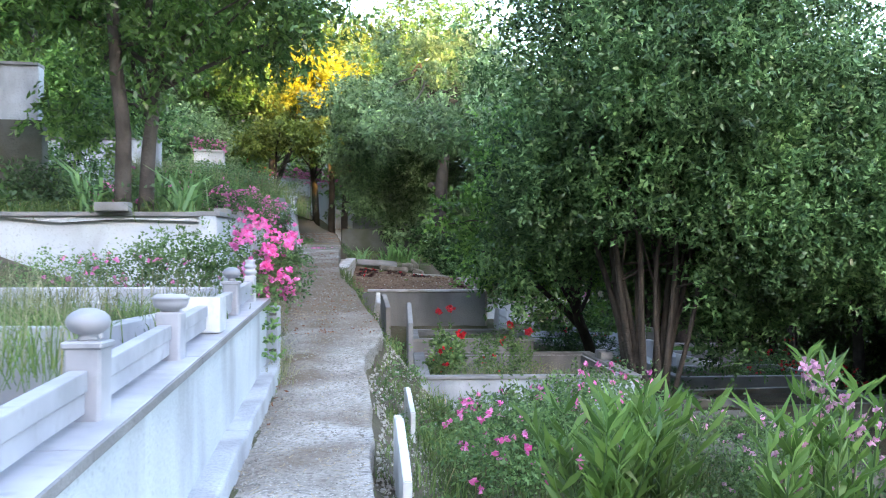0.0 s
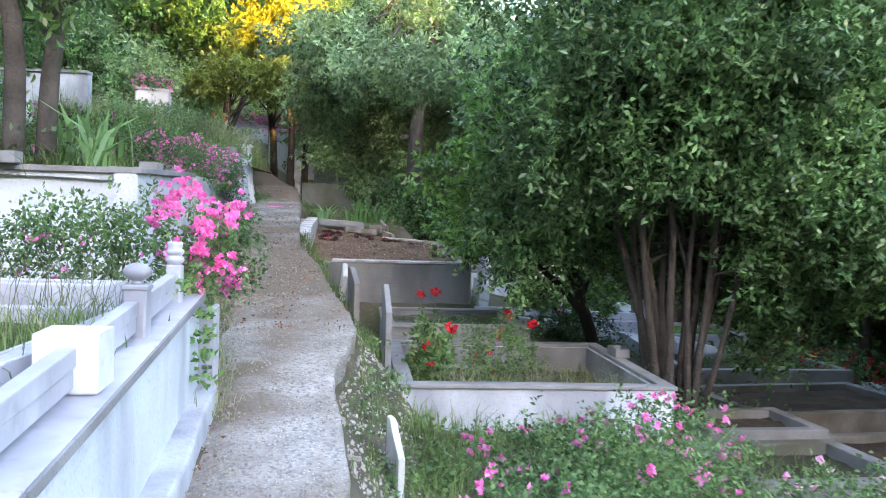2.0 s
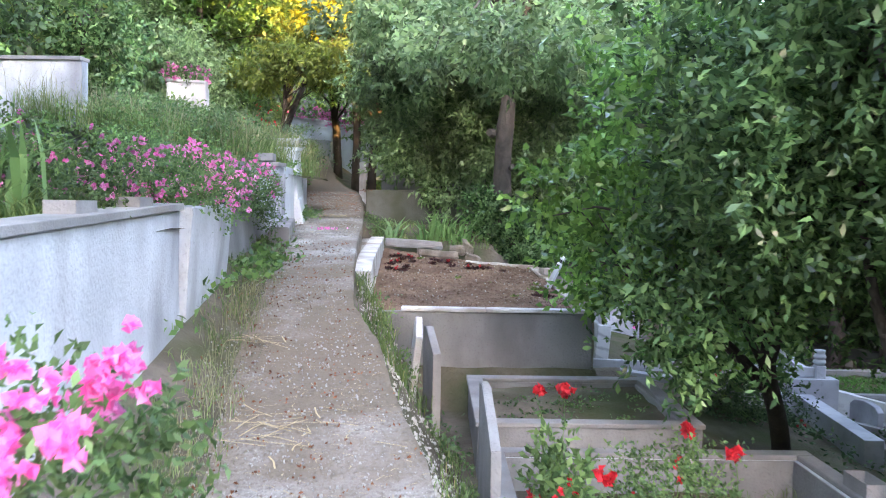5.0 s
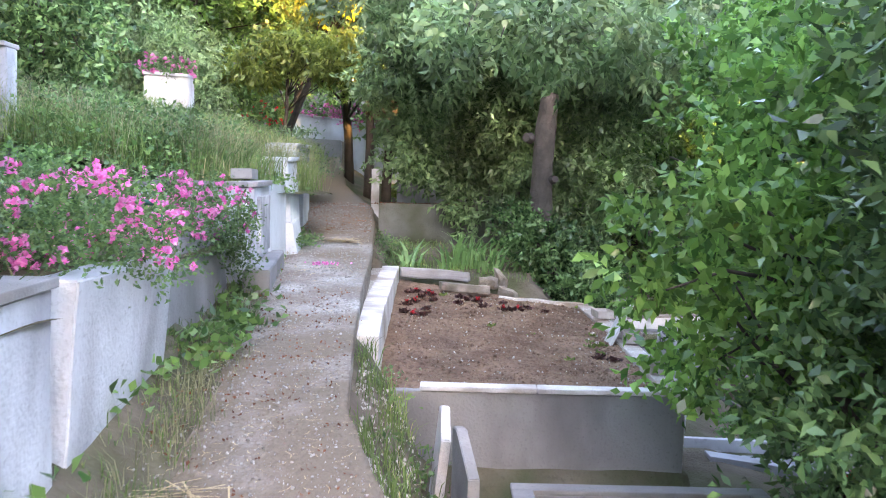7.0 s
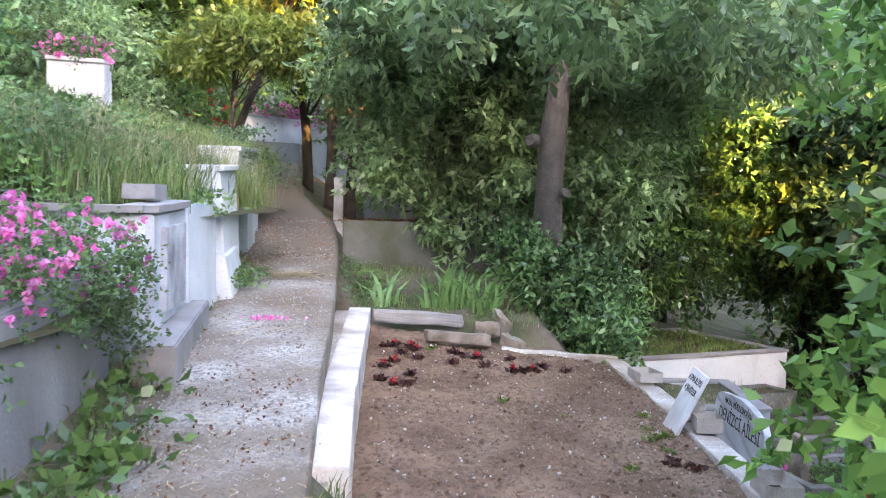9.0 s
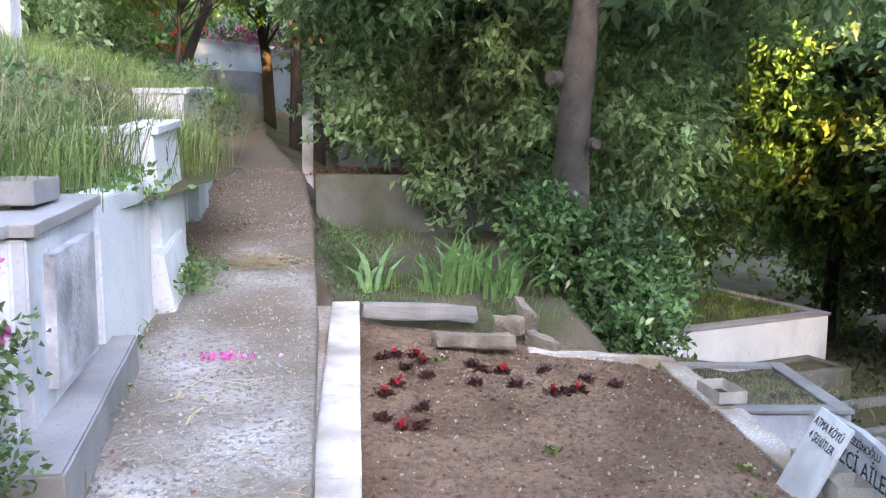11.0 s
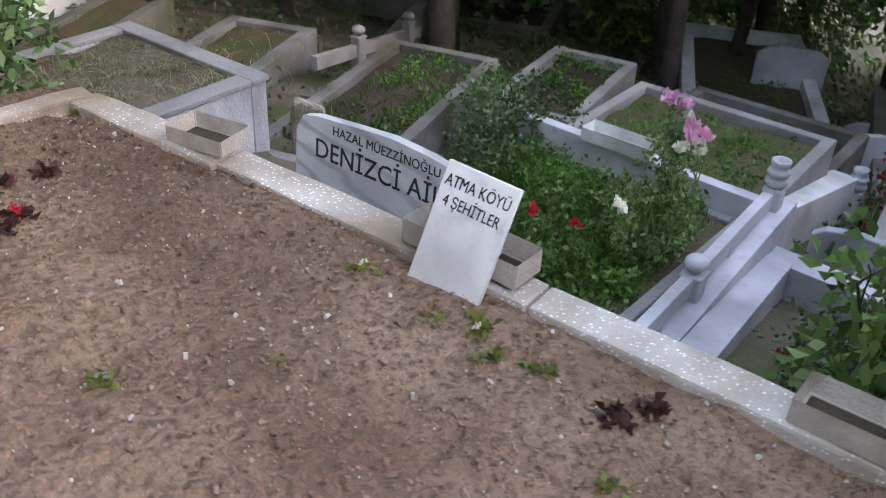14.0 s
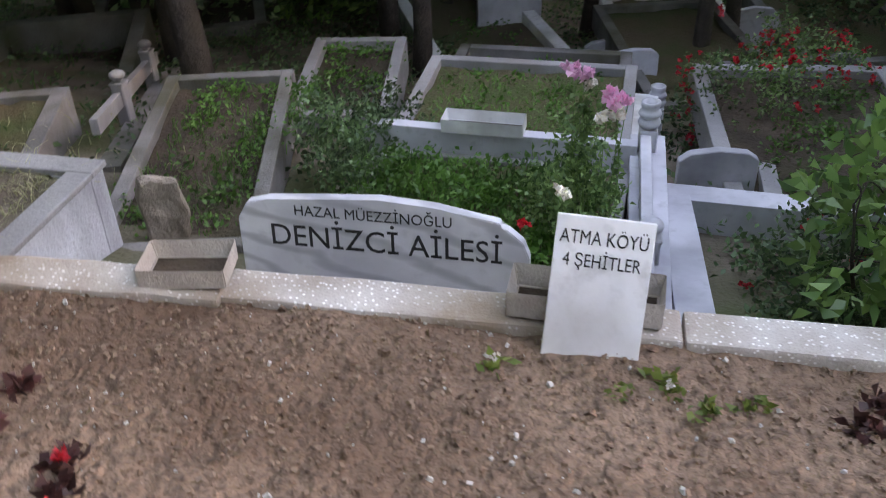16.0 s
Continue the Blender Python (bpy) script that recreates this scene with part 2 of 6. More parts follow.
def box(bm, lo, hi, bev=0.01, turn=0.0, about=None, seg=1):
    """A bevelled block; turn: degrees about the upright through its centre or through about."""
    c = [(a + b) / 2 for a, b in zip(lo, hi)]
    s = [max(b - a, 1e-4) for a, b in zip(lo, hi)]
    m = Matrix.Translation(c) @ Matrix.Diagonal((*s, 1))
    if turn:
        p = Vector(about or c)
        m = Matrix.Translation(p) @ Matrix.Rotation(radians(turn), 4, "Z") @ Matrix.Translation(-p) @ m
    vs = bmesh.ops.create_cube(bm, size=1.0, matrix=m)["verts"]
    if bev:
        es = list({e for v in vs for e in v.link_edges})
        bmesh.ops.bevel(bm, geom=es, offset=min(bev, 0.4 * min(s)), segments=seg, profile=0.6, affect="EDGES")
    return bm


def bar(bm, a, b, width, z_down, z_up=0.0, bev=0.01, sub=0):
    """A wall or kerb along a line from a to b (x, y, top z), of that width, z_down deep below the top line."""
    a, b = Vector(a), Vector(b)
    d = Vector((b.x - a.x, b.y - a.y, 0)).normalized()
    n = Vector((-d.y, d.x, 0)) * width / 2
    rings = []
    for p in (a, b):
        rings.append([bm.verts.new(q) for q in (p - n - Vector((0, 0, z_down)), p + n - Vector((0, 0, z_down)), p + n + Vector((0, 0, z_up)), p - n + Vector((0, 0, z_up)))])
    r0, r1 = rings
    fs = [bm.faces.new(r0), bm.faces.new(r1[::-1])]
    for i in range(4):
        j = (i + 1) % 4
        fs.append(bm.faces.new((r0[i], r1[i], r1[j], r0[j])))
    bmesh.ops.recalc_face_normals(bm, faces=fs)
    if bev:
        es = list({e for f in fs for e in f.edges})
        bmesh.ops.bevel(bm, geom=es, offset=min(bev, 0.3 * width), segments=2, profile=0.6, affect="EDGES")
    return bm


def worn(bm, amount=0.006, size=9.0, cut=0):
    """Edges knocked about a little."""
    if cut:
        bmesh.ops.subdivide_edges(bm, edges=[e for e in bm.edges if e.calc_length() > 0.3], cuts=cut, use_grid_fill=True)
    for v in bm.verts:
        v.co += amount * noise.noise_vector(v.co * size)
    return bm


def lathe(bm, place, profile, seg=16, squash=1.0):
    """A turned piece: profile of (radius, height) upwards from place."""
    rings = []
    for r, h in profile:
        rings.append([bm.verts.new((place[0] + r * math.cos(2 * math.pi * k / seg), place[1] + squash * r * math.sin(2 * math.pi * k / seg), place[2] + h)) for k in range(seg)])
    for a, b in zip(rings, rings[1:]):
        for k in range(seg):
            f = bm.faces.new((a[k], a[(k + 1) % seg], b[(k + 1) % seg], b[k]))
            f.smooth = True
    bm.faces.new(rings[0][::-1])
    bm.faces.new(rings[-1])
    return bm


def ball_profile(r, stalk=0.02, n=8):
    return [(0.45 * r, 0), (0.45 * r, stalk)] + [(r * math.sin(math.pi * k / n), stalk + r * 0.65 - r * 0.65 * math.cos(math.pi * k / n)) for k in range(1, n)] + [(0.02 * r, stalk + 1.3 * r)]


def tube(bm, pts, radii, seg=8):
    pts = [Vector(p) for p in pts]
    rings = []
    for i, p in enumerate(pts):
        d = (pts[min(i + 1, len(pts) - 1)] - pts[max(i - 1, 0)]).normalized()
        u = d.cross(Vector((0.3, 1, 0.2))).normalized()
        w = d.cross(u)
        rings.append([bm.verts.new(p + radii[i] * (math.cos(2 * math.pi * k / seg) * u + math.sin(2 * math.pi * k / seg) * w)) for k in range(seg)])
    for a, b in zip(rings, rings[1:]):
        for k in range(seg):
            f = bm.faces.new((a[k], a[(k + 1) % seg], b[(k + 1) % seg], b[k]))
            f.smooth = True
    bm.faces.new(rings[0][::-1])
    bm.faces.new(rings[-1])
    return bm


def limb(bm, rng, start, end, r0, r1, wobble=0.12, n=7, seg=8, sag=0.0):
    s, e = Vector(start), Vector(end)
    pts, rad = [], []
    off = rng.uniform(0, 50)
    for i in range(n):
        t = i / (n - 1)
        p = s.lerp(e, t) + wobble * (t * 1.2) * (e - s).length * 0.3 * noise.noise_vector(Vector((t * 2.3 + off, off, 0)))
        p.z += sag * math.sin(math.pi * t)
        pts.append(p)
        rad.append(r0 + (r1 - r0) * t ** 0.8)
    tube(bm, pts, rad, seg)
    return pts


def quick_mesh(name, verts, faces_per, offset):
    """A mesh of loose polygons, each of faces_per corners, from an array of corners."""
    n = len(verts) // faces_per
    me = bpy.data.meshes.new(name)
    me.vertices.add(len(verts))
    me.vertices.foreach_set("co", (verts - np.array(offset)).astype(np.float32).ravel())
    me.loops.add(n * faces_per)
    me.loops.foreach_set("vertex_index", np.arange(n * faces_per, dtype=np.int32))
    me.polygons.add(n)
    me.polygons.foreach_set("loop_start", np.arange(0, n * faces_per, faces_per, dtype=np.int32))
    me.update(calc_edges=True)
    return me


def unit(v):
    return v / np.maximum(np.linalg.norm(v, axis=-1, keepdims=True), 1e-6)


def leaf_quads(rng, at, way, length, width, fold=0.25):
    """Four corners for each leaf: foot, one side, tip, other side."""
    n = len(at)
    L = (length * rng.uniform(0.65, 1.25, n))[:, None]
    W = (width * rng.uniform(0.7, 1.2, n))[:, None]
    side = unit(np.cross(way, rng.normal(size=(n, 3))))
    up = np.cross(side, way)
    mid = at + way * L * 0.5
    v = np.stack([at, mid + side * W * 0.5 + up * fold * W, at + way * L - up * 0.15 * L, mid - side * W * 0.5 + up * fold * W], 1)
    return v.reshape(-1, 3)


def in_blobs(rng, blobs, count, shell=0.55, gap=0.0, size=1.1):
    """Places in a heap of ellipsoids (centre, radii), towards their outsides, with gaps by a noise."""
    vol = np.array([b[1][0] * b[1][1] * b[1][2] for b in blobs]) ** 0.75
    pick = rng.choice(len(blobs), count * 3, p=vol / vol.sum())
    c, r = np.array([b[0] for b in blobs])[pick], np.array([b[1] for b in blobs])[pick]
    d = unit(rng.normal(size=(count * 3, 3)))
    t = shell + (1 - shell) * rng.uniform(0, 1, (count * 3, 1)) ** 0.6
    t *= 1 + 0.18 * np.sin(d[:, :1] * 7 + c[:, :1]) * np.cos(d[:, 1:2] * 6 + c[:, 2:]) + 0.1 * rng.normal(size=t.shape)
    p = c + d * r * t
    if gap:
        k = 2 * math.pi / size
        f = np.sin(p[:, 0] * k + 1.3 * np.sin(p[:, 2] * k * 0.7)) + np.sin(p[:, 1] * k * 0.9 + 2 + np.cos(p[:, 0] * k * 0.6)) + np.sin(p[:, 2] * k * 1.1 + 4 + np.sin(p[:, 1] * k * 0.8))
        keep = f > -1.5 + 2.5 * gap
        p, d = p[keep], d[keep]
    return p[:count], d[:count]


def crown_mesh(name, rng, blobs, twigs, per, length, width, offset, droop=0.15, shell=0.55, gap=0.3, size=1.1, twig=0.28):
    p, d = in_blobs(rng, blobs, twigs, shell, gap, size)
    n = len(p)
    way = unit(d * 0.7 + rng.normal(size=(n, 3)) * 0.6 + np.array([0, 0, 0.25 - droop]))
    s = np.tile(np.linspace(0, 1, per), n)
    P, Wy = np.repeat(p, per, 0), np.repeat(way, per, 0)
    at = P + Wy * (s[:, None] * twig) + rng.normal(size=P.shape) * 0.02
    lw = unit(Wy * 0.55 + unit(rng.normal(size=P.shape)) * 0.8 + np.array([0, 0, -droop]))
    return quick_mesh(name, leaf_quads(rng, at, lw, length, width), 4, offset)


def blades_mesh(name, rng, feet, height, width, lean=0.35, offset=(0, 0, 0), bend=0.5):
    """Grass or sword leaves: a bent, tapering blade of two pieces on every foot."""
    n = len(feet)
    h = (height * rng.uniform(0.5, 1.25, n))[:, None]
    a = rng.uniform(0, 2 * math.pi, n)
    out = np.stack([np.cos(a), np.sin(a), np.zeros(n)], 1) * lean * rng.uniform(0.1, 1.2, (n, 1))
    side = np.stack([-np.sin(a), np.cos(a), np.zeros(n)], 1) * width / 2
    side = unit(side + rng.normal(size=side.shape) * width * 0.3 * np.array([1, 1, 0])) * width / 2
    up = np.array([0, 0, 1.0])
    m = feet + (out * 0.5 + up * 0.6) * h
    t = feet + (out * (1 + bend) + up * (1 - 0.35 * bend)) * h
    q1 = np.stack([feet - side * 0.8, feet + side * 0.8, m + side, m - side], 1)
    q2 = np.stack([m - side, m + side, t + side * 0.12, t - side * 0.12], 1)
    return quick_mesh(name, np.stack([q1, q2], 1).reshape(-1, 3), 4, offset)


# ---- the lie of the land ----
WAY_Y = (-60, -30, -19.5, -15, -11.5, -9.6, -8.7, -7.4, -6.3, -5.5, -4.1, -2.8, -1.46, -0.66, 1.4, 3.0, 3.9, 6.2, 9.5, 14.0, 20.0, 26.0, 60.0)
WAY_Z = (-2.9, -1.7, -1.12, -0.9, -0.715, -0.62, -0.52, -0.40, -0.31, -0.18, 0.03, 0.28, 0.5, 0.62, 0.895, 0.965, 1.04, 1.14, 1.4, 1.78, 2.45, 3.3, 6.5)
EDGE_Y = (-60, -19.5, -13.8, -12.7, -11.5, -10.3, -9.0, -8.4, -7.3, -6.8, -6.0, -5.0, -3.5, -2.4, -1.4, 0.8, 3.8, 8.8, 12.0, 17.4, 26.0, 40.0)
EDGE_R = (3.4, 1.2, 0.82, 0.74, 0.69, 0.62, 0.47, 0.47, 0.58, 0.62, 0.50, 0.25, 0.0, -0.36, -0.47, -0.65, -0.86, -1.32, -1.7, -3.0, -4.4, -6.5)
EDGE_L = (2.4, 0.40, -0.06, -0.14, -0.22, -0.33, -0.46, -0.55, -0.72, -0.77, -0.9, -1.05, -1.25, -1.36, -1.43, -1.58, -2.05, -2.76, -3.2, -4.14, -5.4, -7.7)


def way_z(y):
    return float(np.interp(y, WAY_Y, WAY_Z))


def edge_r(y):
    return float(np.interp(y, EDGE_Y, EDGE_R))


def edge_l(y):
    return float(np.interp(y, EDGE_Y, EDGE_L))


def low_z(x, y):
    x = min(max(x, 3.4), 40.0)
    return -1.45 - 0.24 * (x - 4.8) + 0.045 * (min(max(y, -25.0), 30.0) - 2.4)


def smooth(t):
    t = min(max(t, 0.0), 1.0)
    return t * t * (3 - 2 * t)


def land(x, y):
    """Height of the ground, with an added unseen ridge far behind that blocks the sun."""
    zp, r, l = way_z(y), edge_r(y), edge_l(y)
    if x > r:
        d = x - r
        edge = zp - 0.12 - 0.25 * smooth(d / 0.3) if y > 5.0 else zp - 0.24 - 0.2 * smooth(d / 0.4)
        if 0.1 < y < 6.0:
            z = min(edge, zp - 1.1 * smooth((d - 0.02) / 0.2)) if x < 2.6 else low_z(x, y)
            z = min(z, -0.35) if d > 0.2 else z
        elif 6.0 <= y < 10.5:
            garden = 0.55 + 0.1 * (y - 6)
            f = smooth((x - 1.3) / 1.6)
            z = edge + (garden - edge) * smooth(d / 0.4)
            z = z * (1 - f) + low_z(x, y) * f
        else:
            wide = 0.95 if y < 0 else 4.0
            z = edge + (low_z(x, y) - edge) * smooth((d - 0.1) / wide)
            if -0.2 < y <= 0.1 and d > 0.1:
                z = min(z, -0.4)
    elif x < l:
        d = l - x
        z = zp - 0.02 + 0.03 * min(d, 0.8) + (0.32 * smooth(d / 0.9) if -8.5 < y < -1 else 0) + 0.34 * min(max(d - 1.2, 0), 30)
    else:
        z = zp - 0.10
    if -0.1 < y < 5.85 and r - 0.14 < x < 2.6:
        z = -0.72      # dug out under the soil plot, up to the path's foot
    # added ridge out of view: holds back the low sun, notches let some through
    if y < -36:
        z += (35.6 - 2.2 * math.exp(-((x - 24.5) / 2.2) ** 2) - 1.1 * math.exp(-((x - 17.0) / 1.2) ** 2) + 2.5 * math.sin(x * 0.21) + 1.4 * math.sin(x * 0.53 + 1) - 2.8 * math.exp(-((x - 9) / 1.3) ** 2) - 4.6 * math.exp(-((x - 12) / 1.2) ** 2)) * smooth((-36 - y) / 45)
    if y > 30:
        z += 0.22 * min(y - 30, 60)
    return z + 0.025 * noise.noise(Vector((x * 1.7, y * 1.7, 0)))


# ---- ground and path ----
def spaced(*runs):
    out = []
    for a, b, s in runs:
        out += list(np.arange(a, b, s))
    return out + [runs[-1][1]]


gx = spaced((-2500, -100, 400), (-100, -20, 10), (-20, -5, 1.0), (-5, 5, 0.12), (5, 20, 0.5), (20, 60, 4), (60, 100, 10), (100, 2500, 400))
gy = spaced((-2500, -140, 400), (-140, -40, 8), (-40, -20, 1.5), (-20, 14, 0.15), (14, 30, 0.6), (30, 100, 6), (100, 2500, 400))
gv = [(x, y, land(x, y)) for y in gy for x in gx]
gw = len(gx)
gf = [(j * gw + i, j * gw + i + 1, (j + 1) * gw + i + 1, (j + 1) * gw + i) for j in range(len(gy) - 1) for i in range(gw - 1)]
me = bpy.data.meshes.new("ground")
me.from_pydata(gv, [], gf)
me.polygons.foreach_set("use_smooth", [True] * len(gf))
tagged(finish("ground", me, M_DIRT), "bare brown hillside earth with sparse weeds", "ground", kind="structure")

ys = list(np.arange(-24, 30, 0.12))
bm = bmesh.new()
rows = []
for y in ys:
    l = edge_l(y) - 0.05 + 0.05 * noise.noise(Vector((3, y * 1.3, 0)))
    rag = 1.0 if y < -0.8 or y > 7 else 0.2      # the edge is straight beside the soil plot
    r = edge_r(y) + rag * (0.035 * noise.noise(Vector((0, y * 1.1, 5))) + 0.02 * noise.noise(Vector((0, y * 5, 9))))
    z = way_z(y)
    row = []
    for k in range(13):
        t = k / 12
        x = l + (r - l) * t
        dz = 0.013 * noise.noise(Vector((x * 1.5, y * 1.5, 2))) + 0.010 * noise.noise(Vector((x * 6, y * 6, 4))) - 0.05 * max(0, 0.25 - t) / 0.25
        row.append(bm.verts.new((x, y, z + dz)))
    row.append(bm.verts.new((r + 0.012, y, z - 0.05)))
    row.append(bm.verts.new((r - 0.02 + 0.02 * rag * noise.noise(Vector((1, y * 4, 1))), y, z - 0.52)))
    rows.append(row)
for a, b in zip(rows, rows[1:]):
    for k in range(len(a) - 1):
        f = bm.faces.new((a[k], a[k + 1], b[k + 1], b[k]))
        f.smooth = k < 12
tagged(part("path", bm, M_PATH), "narrow worn grey concrete footpath with broken edge", "path", kind="structure")


# ---- planted plot of bare soil beside the path ----
def bed_soil(x, y):
    return 0.0 + max(y, 0) / 5.8 * (0.46 - 0.12 * x) + 0.05 * noise.noise(Vector((x * 1.6, y * 1.6, 3))) + 0.022 * noise.noise(Vector((x * 4, y * 4, 8))) + 0.02 * noise.noise(Vector((x * 9, y * 9, 1)))


bed = thing("garden_plot", (1.0, 2.8, -0.8), "large soil grave plot inside concrete retaining walls and terrazzo kerbs", "grave plot")
bm = bmesh.new()
nx, ny = 90, 180
gr = [[bm.verts.new((x, y, bed_soil(x, y) - 0.02)) for x in np.linspace(-0.72, 2.45, nx)] for y in np.linspace(0.02, 5.95, ny)]
for a, b in zip(gr, gr[1:]):
    for k in range(nx - 1):
        bm.faces.new((a[k], a[k + 1], b[k + 1], b[k])).smooth = True
part("soil", bm, M_SOIL, bed, "bare crumbly brown soil")
bm = bmesh.new()
bar(bm, (-0.42, 0.07, -0.003), (2.52, 0.07, -0.003), 0.14, 1.35, bev=0.012)
part("front_wall", worn(bm, 0.008, 5, 3), M_GREY, bed, "stained grey rendered concrete wall")
bm = bmesh.new()
for a, b in ((0.02, 1.13), (1.135, 2.53)):
    bar(bm, (a, 0.08, 0.05), (b, 0.08, 0.05), 0.2, 0.05, bev=0.012)
part("front_kerb", worn(bm, 0.006, 7, 3), M_KERBW, bed, "chipped whitewashed coping")
bm = bmesh.new()
bar(bm, (-0.485, -0.1, 0.525), (-0.605, 1.8, 0.605), 0.24, 1.2, bev=0.015)
part("side_wall", worn(bm, 0.005, 7, 6), M_KERBW, bed, "whitewashed kerb wall along the path")
bm = bmesh.new()
bar(bm, (-0.606, 1.803, 0.605), (-0.75, 5.78, 0.755), 0.255, 1.2, bev=0.015)
part("side_wall", worn(bm, 0.005, 7, 6), M_KERBW, bed, "whitewashed kerb wall along the path")
bm = bmesh.new()
bar(bm, (-0.67, -0.05, 0.49), (-0.79, 1.8, 0.57), 0.14, 1.0, bev=0.012)
bar(bm, (-0.792, 1.81, 0.57), (-0.955, 5.74, 0.72), 0.16, 1.0, bev=0.012)
part("ledge", worn(bm, 0.004, 6, 4), M_TERRAZZO, bed, "gritty concrete ledge between kerb and path")
for (xa, ya, za), (xb, yb, zb) in (((2.46, 0.2, 0.05), (2.44, 2.35, 0.10)), ((2.44, 2.36, 0.10), (2.43, 4.42, 0.14)), ((2.38, 4.4, 0.16), (2.26, 5.5, 0.24))):
    bm = bmesh.new()
    bar(bm, (xa, ya, za), (xb, yb, zb), 0.23, 0.9, bev=0.02)
    part("right_kerb", worn(bm, 0.014, 5, 6), M_TERRAZZO, bed, "pale terrazzo kerb with soil stains")
bm = bmesh.new()
bar(bm, (0.95, 5.62, 0.33), (2.34, 5.55, 0.25), 0.16, 0.5, bev=0.02)
part("back_kerb", worn(bm, 0.022, 5, 6), M_TERRAZZO, bed, "low pale broken back kerb")

# loose stones at the plot's back
def rough_slab(name, a, b, width, height, material, label, cat="stone slab"):
    bm = bmesh.new()
    bar(bm, a, b, width, height, bev=0.03)
    bmesh.ops.subdivide_edges(bm, edges=[e for e in bm.edges if e.calc_length() > 0.09], cuts=3, use_grid_fill=True)
    worn(bm, 0.05 if cat == "stone" else 0.02, 5)
    ob = part(name, worn(bm, 0.018, 17), material)
    return tagged(ob, label, cat)


rough_slab("stone_slab", (-0.60, 5.86, 0.74), (0.50, 5.98, 0.66), 0.10, 0.16, M_CAP, "long weathered marble kerb slab on its edge")
rough_slab("stone_slab", (0.05, 5.32, 0.57), (0.80, 5.50, 0.50), 0.17, 0.13, M_STONE, "rough brown stone beam lying on soil", "stone beam")
rough_slab("stone_block", (0.66, 5.85, 0.60), (0.92, 5.80, 0.58), 0.14, 0.16, M_STONE, "small grey broken stone block on soil", "stone")
rough_slab("stone_block", (1.0, 5.80, 0.50), (1.20, 5.60, 0.40), 0.14, 0.17, M_STONE, "rounded grey stone leaning on another", "stone")
rough_slab("stone_block", (0.93, 6.15, 0.72), (1.07, 5.93, 0.55), 0.10, 0.26, M_STONE, "tilted grey stone among sword leaves", "stone")


# troughs on the kerb
def trough(place, turn, size=(0.40, 0.23, 0.13), material=M_TROUGH, label="empty beige concrete flower trough on kerb"):
    """A box with a sunk hollow; its long side along y at turn 0."""
    L, W, H = size
    th = thing("flower_trough", place, label, "flower trough", "flower troughs")
    bm = bmesh.new()
    box(bm, (-W / 2, -L / 2, 0), (W / 2, L / 2, H), 0)
    top = max(bm.faces, key=lambda f: f.calc_center_median().z)
    bmesh.ops.inset_region(bm, faces=[top], thickness=0.028)
    for v in top.verts:
        v.co.z -= H * 0.85
    bmesh.ops.bevel(bm, geom=[e for e in bm.edges], offset=0.006, segments=2, affect="EDGES")
    bm.transform(Matrix.Translation(place) @ Matrix.Rotation(radians(turn), 4, "Z"))
    part("box", worn(bm, 0.004, 12), material, th)
    bm = bmesh.new()
    box(bm, (-W / 2 + 0.03, -L / 2 + 0.03, H * 0.08), (W / 2 - 0.03, L / 2 - 0.03, H * 0.18), 0)
    bm.transform(Matrix.Translation(place) @ Matrix.Rotation(radians(turn), 4, "Z"))
    part("earth", bm, M_EARTH_D, th)
    return th


trough((2.42, 4.57, 0.172), 8, (0.40, 0.25, 0.11))
trough((2.46, 2.98, 0.128), -3, (0.24, 0.22, 0.14))
trough((2.48, 2.56, 0.118), -3, (0.24, 0.22, 0.14))
trough((2.47, 0.95, 0.065), -2, (0.42, 0.23, 0.13))


# ---- lettering ----
def lettering(text, size, material, parent, m, wide=1.0, name="lettering"):
    cu = bpy.data.curves.new("text", "FONT")
    cu.body, cu.size, cu.align_x, cu.align_y, cu.extrude, cu.resolution_u = text, size, "CENTER", "CENTER", 0.0015, 3
    ob = bpy.data.objects.new("text", cu)
    scene.collection.objects.link(ob)
    bpy.context.view_layer.update()
    me = bpy.data.meshes.new_from_object(ob)
    bpy.data.objects.remove(ob)
    me.transform(Matrix.Translation(-BASE[parent.name]) @ m @ Matrix.Diagonal((wide, 1, 1, 1)))
    return finish(name, me, material, parent, "black painted lettering")


def slab_frame(foot_l, foot_r, top_l):
    """A frame on a slab's face: origin at its foot's middle, x along the foot, y up the slab, z out of it."""
    o = (Vector(foot_l) + Vector(foot_r)) / 2
    x = (Vector(foot_r) - Vector(foot_l)).normalized()
    y = Vector(top_l) - Vector(foot_l)
    y = (y - x * y.dot(x)).normalized()
    z = x.cross(y)
    return Matrix.Translation(o) @ Matrix((x, y, z)).transposed().to_4x4()


# small marble sign stuck in the soil
sg = thing("memorial_sign", (2.2, 2.74, 0.05), "leaning white marble sign slab stuck in the soil", "sign")
fr = slab_frame((2.198, 2.942, 0.085), (2.210, 2.539, 0.085), (2.448, 2.915, 0.604)) @ Matrix.Rotation(radians(-4), 4, "Z")
bm = bmesh.new()
box(bm, (-0.2, -0.08, -0.03), (0.2, 0.575, 0.0), 0.004)
bm.transform(fr)
part("slab", bm, M_MARBLE_W, sg)
lettering("ATMA KÖYÜ", 0.082, M_LETTER, sg, fr @ Matrix.Translation((0.0, 0.485, 0.002)), 0.76)
lettering("4 ŞEHİTLER", 0.078, M_LETTER, sg, fr @ Matrix.Translation((0.0, 0.39, 0.002)), 0.77)

